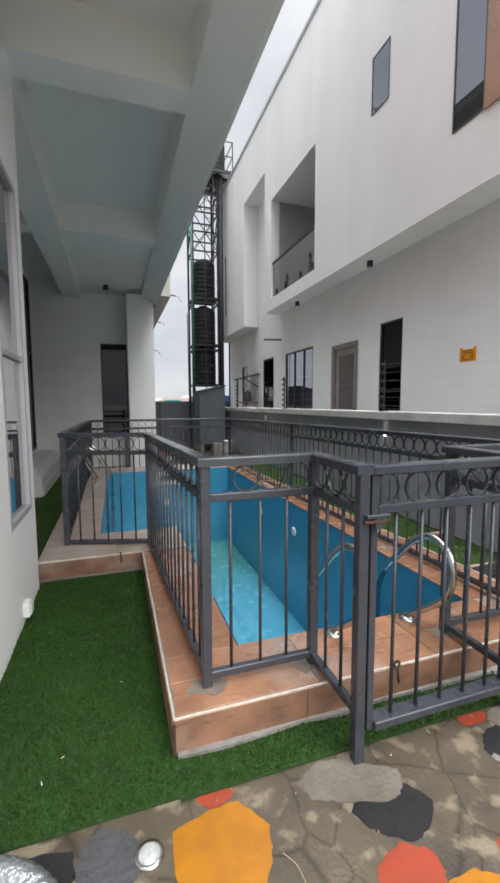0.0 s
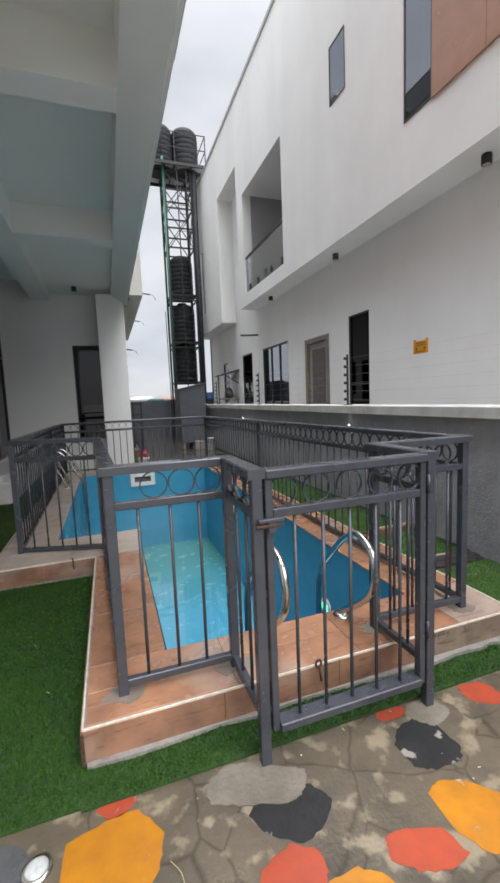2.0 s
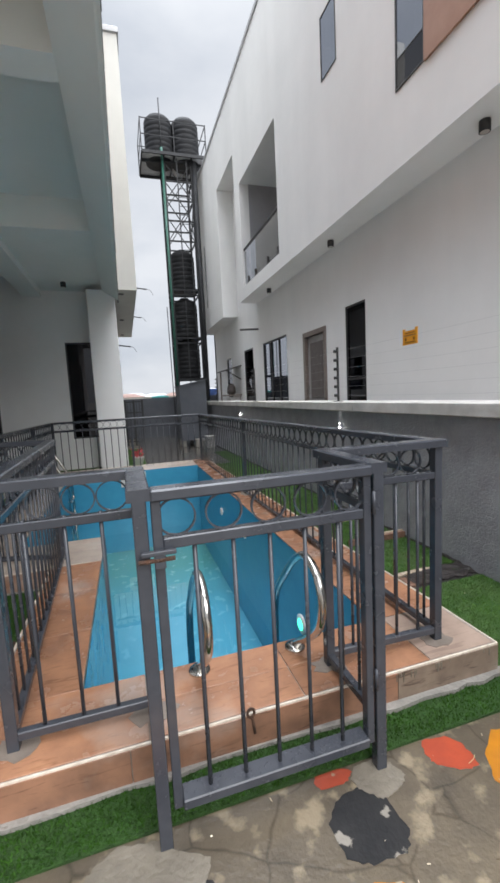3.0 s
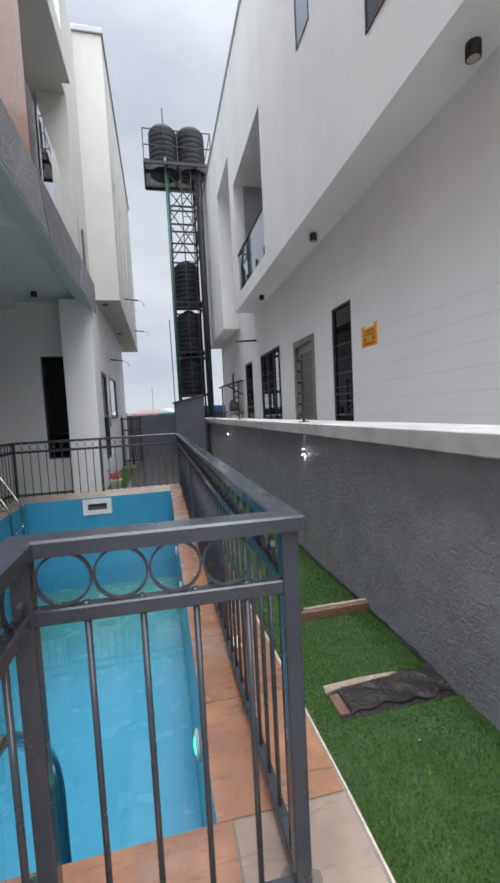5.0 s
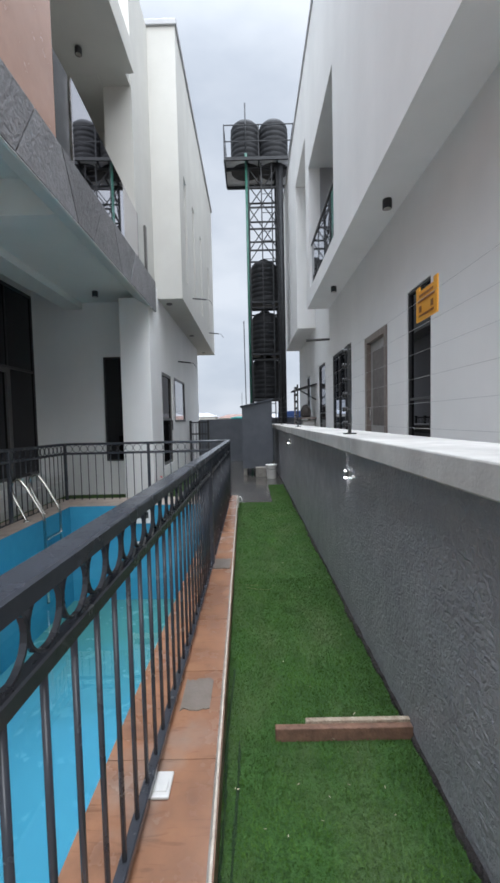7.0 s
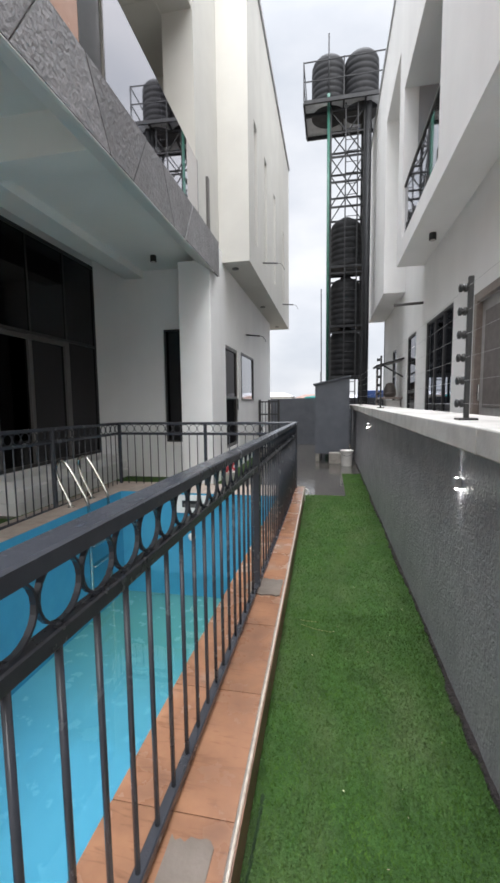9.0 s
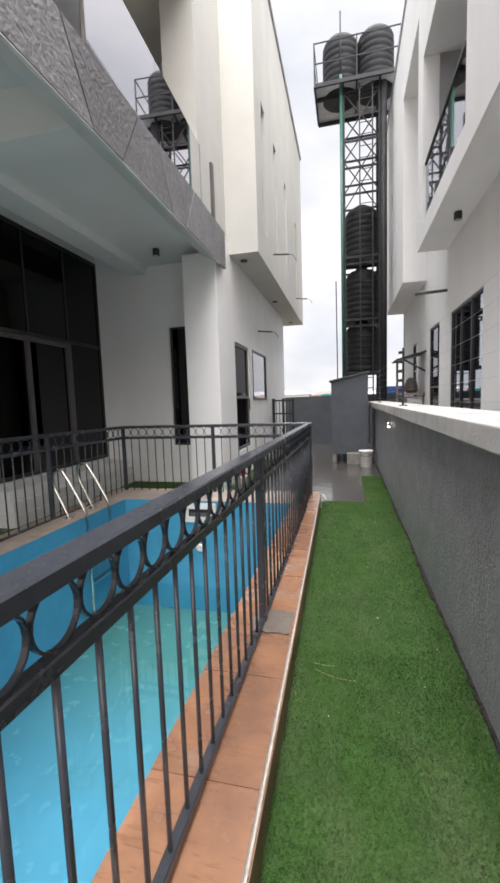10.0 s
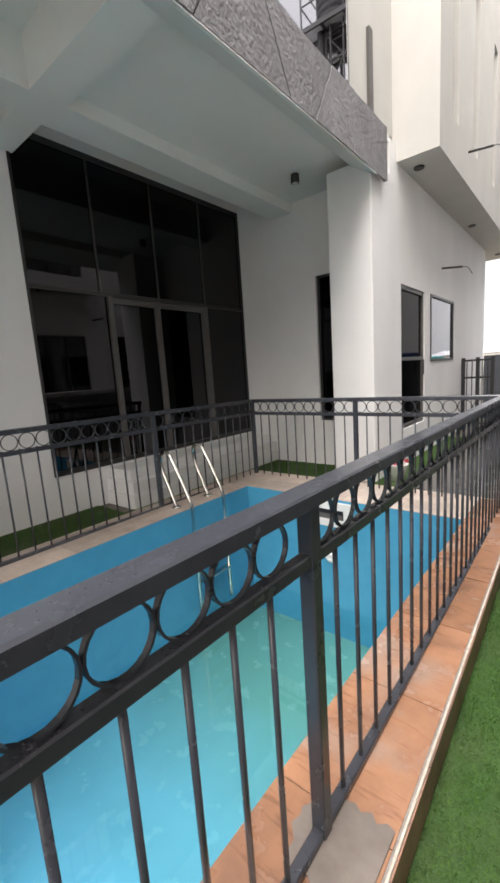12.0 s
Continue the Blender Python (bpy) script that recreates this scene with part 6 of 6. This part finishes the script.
def trench():
    """Where the turf is lifted: a dark hole with a board across it."""
    tagged(obj("open_drain", box(2.93, 2.56, 0.001, 3.595, 2.79, 0.006), SOIL), "dark open drain where the turf is lifted", "drain")
    rnd = random.Random(4)
    tagged(obj("turf_flap", plate([(2.92, 2.74), (3.02, 2.765), (3.2, 2.772), (3.38, 2.785), (3.38, 2.80), (3.15, 2.81), (2.93, 2.80)], 0.012, 0.026), PALEWOOD), "pale folded edge of lifted turf", "turf flap")
    tagged(obj("brick_edge", box(2.93, 2.58, 0.004, 2.985, 2.73, 0.024, 0.006), PLANKWOOD), "brown wooden end piece at the drain", "board")
    bm = bmesh.new()
    nx, ny = 30, 14
    rows = []
    for i in range(nx + 1):
        col = []
        for k in range(ny + 1):
            u, v = i / nx, k / ny
            x = 3.0 + 0.59 * u
            y = 2.59 + 0.20 * v + 0.02 * math.sin(9 * u + 2) * (v - 0.5) + 0.012 * math.sin(23 * u + 4 * v) + rnd.uniform(-0.004, 0.004)
            z = 0.012 + 0.016 * v * u + 0.005 * abs(math.sin(9 * u + 5 * v)) * (0.3 + u) + 0.004 * math.sin(11 * v - 9 * u) * u + rnd.uniform(0, 0.002)
            col.append(bm.verts.new((x, y, max(0.008, z))))
        rows.append(col)
    for i in range(nx):
        for k in range(ny):
            bm.faces.new((rows[i][k], rows[i + 1][k], rows[i + 1][k + 1], rows[i][k + 1]))
    low = bmesh.ops.extrude_face_region(bm, geom=bm.faces[:])
    bmesh.ops.translate(bm, verts=[g for g in low["geom"] if isinstance(g, bmesh.types.BMVert)], vec=(0, 0, 0.002))
    bmesh.ops.recalc_face_normals(bm, faces=bm.faces)
    tagged(obj("black_sheet", bm, SHEET), "wrinkled wet black plastic sheet in the drain", "plastic sheet")
    pl = empty("timber_board", 3.25, 3.55, 0.0, "wet brown timber board laid across the turf", "board")
    part("board", box(2.94, 3.50, 0.005, 3.595, 3.535, 0.075, 0.005), PLANKWOOD, pl)
    part("board_top", box(3.09, 3.536, 0.02, 3.595, 3.562, 0.085, 0.004), PALEWOOD, pl, "pale cut face of the board")


trench()


def pool_light():
    x, y, z = PX1, 3.16, -0.46
    root = empty("pool_light", x, y, z, "round pool wall light with glowing green lens", "pool light")
    for nm, prof, m in (("rim", [(0.05, 0.0), (0.085, 0.0), (0.088, 0.012), (0.07, 0.022), (0.055, 0.02)], PLASTICWHITE), ("lens", [(0.0, 0.018), (0.056, 0.018), (0.04, 0.026), (0.01, 0.03)], glow_mat("green_led_lens", (0.05, 1.0, 0.45), 1.6))):
        bm = lathe(prof, 22)
        bmesh.ops.transform(bm, matrix=Matrix.Translation((x - 0.001, y, z)) @ Matrix.Rotation(-math.pi / 2, 4, "Y"), verts=bm.verts)
        part(nm, bm, m, root, "", True)


pool_light()


# ---------------------------------------------------------------- pieces
def tile_mesh(lx, ly, m, h=0.010):
    bm = box(-lx / 2, -ly / 2, 0, lx / 2, ly / 2, h)
    bmesh.ops.bevel(bm, geom=[e for e in bm.edges if all(v.co.z > h * 0.9 for v in e.verts)], offset=0.002, segments=1, affect="EDGES")
    me = bpy.data.meshes.new("tile")
    bm.to_mesh(me); bm.free()
    me.materials.append(m)
    return me


def tile_field(x0, y0, x1, y1, lx, ly, m=WOODTILE):
    nx, ny = max(1, round((x1 - x0) / lx)), max(1, round((y1 - y0) / ly))
    sx, sy = (x1 - x0) / nx, (y1 - y0) / ny
    me = tile_mesh(sx - 0.004, sy - 0.004, m)
    for i in range(nx):
        for k in range(ny):
            shared("tile", me, SURROUND, x0 + sx * (i + 0.5), y0 + sy * (k + 0.5), KERB - 0.010)


E_ = 0.012
tile_field(KX0 + E_, KY0 + E_, 2.30, PY0 + 0.004, 0.6, 0.22)
tile_field(2.30, KY0 + E_, KX1 - E_, PY0 - 0.006, 0.6, 0.5, GREYTILE)
n_right = 12
for k in range(n_right):
    ya, yb = PY0 + (KY1 - E_ - PY0) * k / n_right, PY0 + (KY1 - E_ - PY0) * (k + 1) / n_right
    xa, xb = [KX1 + (KXB - KX1) * (yy - PY0) / (KY1 - PY0) - E_ for yy in (ya, yb)]
    part("tile", plate([(PX1 - 0.004, ya + 0.002), (xa, ya + 0.002), (xb, yb - 0.002), (PX1 - 0.004, yb - 0.002)], KERB - 0.010, KERB), WOODTILE, SURROUND)
tile_field(KX0 + E_, PY0, PX0 - 0.006, KYM, 0.42, 0.6)
tile_field(KXW + E_, KYM + E_, PX0 - 0.006, PYM - 0.006, 0.6, 0.35, PALETILE)
tile_field(KXW + E_, PYM, PXW - 0.006, PY1, 0.48, 0.6, PALETILE)
tile_field(KXW + E_, PY1 + 0.006, PX1, KY1 - E_, 0.6, 0.34, PALETILE)


def riser(x0, y0, x1, y1, n, nx, ny, m=RISERTILE):
    """Upright tiles on the kerb's outer face."""
    for k in range(n):
        a, b = (k + 0.003) / n, (k + 0.997) / n
        p, q = Vector((x0 + (x1 - x0) * a + nx * 0.005, y0 + (y1 - y0) * a + ny * 0.005, 0.10)), Vector((x0 + (x1 - x0) * b + nx * 0.005, y0 + (y1 - y0) * b + ny * 0.005, 0.10))
        part("riser_tile", stick(p, q, 0.010, 0.145), m, SURROUND)


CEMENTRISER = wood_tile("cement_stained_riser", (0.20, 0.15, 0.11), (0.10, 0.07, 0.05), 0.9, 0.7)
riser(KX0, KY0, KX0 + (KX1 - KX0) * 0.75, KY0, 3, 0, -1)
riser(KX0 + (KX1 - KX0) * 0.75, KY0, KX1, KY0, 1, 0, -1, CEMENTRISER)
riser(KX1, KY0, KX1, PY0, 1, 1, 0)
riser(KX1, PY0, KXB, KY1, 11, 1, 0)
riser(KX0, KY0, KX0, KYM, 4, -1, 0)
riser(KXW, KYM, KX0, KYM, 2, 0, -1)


def stone_tiles():
    """Cladding stones with slanting joints, alternately leaning."""
    band = bpy.data.objects["stone_band"]
    rnd = random.Random(8)
    y, lean = SOUTH, 0.35
    z0, z1 = 3.795, 4.40
    while y < BAND_Y1 - 0.05:
        y2 = min(y + rnd.uniform(0.75, 1.0), BAND_Y1)
        l2 = -lean if y2 < BAND_Y1 else 0.0
        a0, a1 = y + lean / 2 if y > SOUTH else y, y - lean / 2 if y > SOUTH else y
        b0, b1 = y2 + l2 / 2, y2 - l2 / 2
        bm = bmesh.new()
        d = 0.018 + rnd.uniform(0, 0.008)
        g = 0.009
        quad = [(a0 + g, z0), (b0 - g, z0), (b1 - g, z1), (a1 + g, z1)]
        fr = [bm.verts.new((BAND_X + d, yy, zz)) for yy, zz in quad]
        bk = [bm.verts.new((BAND_X + 0.001, yy, zz)) for yy, zz in quad]
        bm.faces.new(fr)
        for i in range(4):
            bm.faces.new((bk[i], bk[(i + 1) % 4], fr[(i + 1) % 4], fr[i]))
        bmesh.ops.recalc_face_normals(bm, faces=bm.faces)
        part("stone", bm, STONE, band)
        y, lean = y2, l2
    part("stone", box(BAND_X - 0.02, BAND_Y1 + 0.001, 3.795, BAND_X + 0.024, BAND_Y1 + 0.02, 4.40), STONE, band)


stone_tiles()


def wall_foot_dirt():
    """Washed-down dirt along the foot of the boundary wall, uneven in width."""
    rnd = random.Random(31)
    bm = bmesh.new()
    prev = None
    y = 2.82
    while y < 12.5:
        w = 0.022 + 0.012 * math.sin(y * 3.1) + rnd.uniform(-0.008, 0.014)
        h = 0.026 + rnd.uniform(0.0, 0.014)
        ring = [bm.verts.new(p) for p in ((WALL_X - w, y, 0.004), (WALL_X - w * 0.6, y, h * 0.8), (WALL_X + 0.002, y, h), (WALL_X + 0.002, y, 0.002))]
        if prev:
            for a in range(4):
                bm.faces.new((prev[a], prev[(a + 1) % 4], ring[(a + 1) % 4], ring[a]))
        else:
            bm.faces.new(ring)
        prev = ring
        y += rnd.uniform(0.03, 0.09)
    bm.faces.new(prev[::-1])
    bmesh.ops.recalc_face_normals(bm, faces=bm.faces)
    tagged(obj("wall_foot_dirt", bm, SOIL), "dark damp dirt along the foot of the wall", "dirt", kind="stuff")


wall_foot_dirt()


def cement_marks():
    """Cement left on the deck and at the kerb's foot."""
    rnd = random.Random(77)
    def blob(name, x0, y0, x1, y1, z0, z1, label, m=SMEAR):
        n = 9
        pts = [(x0 + (x1 - x0) * k / n, y0 + rnd.uniform(-0.012, 0.012)) for k in range(n + 1)]
        pts += [(x1 - (x1 - x0) * k / n, y1 + rnd.uniform(-0.012, 0.012)) for k in range(n + 1)]
        part(name, plate(pts, z0, z1), m, SURROUND, label)
    blob("cement_patch", 2.40, 5.33, 2.63, 5.58, KERB - 0.002, KERB + 0.008, "grey cement patch on the deck")
    blob("cement_patch", 2.49, 3.50, 2.63, 3.72, KERB - 0.002, KERB + 0.005, "grey cement patch on the deck")
    blob("cement_fillet", KX0 + (KX1 - KX0) * 0.70, KY0 - 0.045, KX1 + 0.03, KY0 - 0.001, 0.012, 0.034, "rough cement fillet at the kerb foot", GROUT)
    blob("cement_fillet", KX0 + 0.01, KY0 - 0.03, KX0 + (KX1 - KX0) * 0.70, KY0 - 0.001, 0.012, 0.03, "rough cement fillet at the kerb foot", GROUT)
    # dribbles down the kerb face
    for k in range(16):
        x = KX0 + (KX1 - KX0) * rnd.uniform(0.72, 0.98)
        ln, w = rnd.uniform(0.01, 0.05), rnd.uniform(0.0015, 0.004)
        part("cement_dribble", box(x - w, KY0 - 0.0125, KERB - 0.012 - ln, x + w, KY0 - 0.009, KERB - 0.012), PALECEMENT, SURROUND, "pale cement dribble")


cement_marks()


def turf_seam(x, y0, y1, seed):
    """A raised, darker seam where two turf strips meet."""
    rnd = random.Random(seed)
    bm = bmesh.new()
    prev, y = None, y0
    while y < y1:
        w, h = rnd.uniform(0.003, 0.010), 0.022 + rnd.uniform(0.0, 0.006)
        cx = x + 0.006 * math.sin(y * 7 + seed)
        ring = [bm.verts.new(p) for p in ((cx - w, y, 0.012), (cx, y, h), (cx + w, y, 0.012))]
        if prev:
            for a in range(3):
                bm.faces.new((prev[a], prev[(a + 1) % 3], ring[(a + 1) % 3], ring[a]))
        else:
            bm.faces.new(ring)
        prev = ring
        y += rnd.uniform(0.02, 0.06)
    bm.faces.new(prev[::-1])
    bmesh.ops.recalc_face_normals(bm, faces=bm.faces)
    tagged(obj("turf_seam", bm, SEAM), "dark ragged seam between two turf strips", "turf seam", kind="stuff")


SEAM = mat("turf_seam_fibre", (0.020, 0.060, 0.012), (0.012, 0.034, 0.008), 30.0, 0.9, 0.5, 80)
turf_seam(2.765, 1.75, 3.55, 3)
turf_seam(2.715, 1.75, 4.1, 5)


def litter():
    """Dry stalks, pale flecks and dead leaves dropped on turf and concrete."""
    rnd = random.Random(12)
    bm = bmesh.new()
    for k in range(95):
        if k < 60:
            x, y, z = rnd.uniform(2.75, 3.5), rnd.uniform(1.6, 8.8), 0.028
        elif k < 75:
            x, y, z = rnd.uniform(-0.55, 0.15), rnd.uniform(1.6, 3.6), 0.028
        else:
            x, y, z = rnd.uniform(-0.1, 2.6), rnd.uniform(0.6, 1.4), 0.006
        s = rnd.uniform(0.0014, 0.0032)
        a = rnd.uniform(0, 6.28)
        m = Matrix.Translation((x, y, z)) @ Euler((rnd.uniform(-0.5, 0.5), rnd.uniform(-0.5, 0.5), a)).to_matrix().to_4x4() @ Matrix.Diagonal((s * rnd.uniform(1, 4), s, s * 0.4, 1))
        bmesh.ops.create_icosphere(bm, subdivisions=1, radius=1.0, matrix=m)
    tagged(obj("litter", bm, mat("dry_litter", (0.55, 0.50, 0.40), (0.30, 0.22, 0.14), 40.0, 0.8, island=0.5)), "pale dry flecks and leaf bits on turf and concrete", "litter", kind="stuff")
    STALK = mat("dry_stalk", (0.42, 0.37, 0.22), (0.28, 0.24, 0.13), 60.0, 0.7)
    for x, y, a, ln in ((0.52, 1.02, 1.7, 0.11), (2.15, 1.25, 0.2, 0.06), (2.78, 5.3, -0.5, 0.22), (2.75, 5.36, -0.3, 0.15)):
        pts = smooth_path([(x, y, 0.012), (x + ln * 0.5 * math.cos(a), y + ln * 0.5 * math.sin(a), 0.016), (x + ln * math.cos(a + 0.2), y + ln * math.sin(a + 0.2), 0.012)], 4)
        tagged(obj("dry_stalk", tube(pts, 0.0012, 6), STALK), "dry pale grass stalk lying on the ground", "stalk", "dry stalks")


litter()
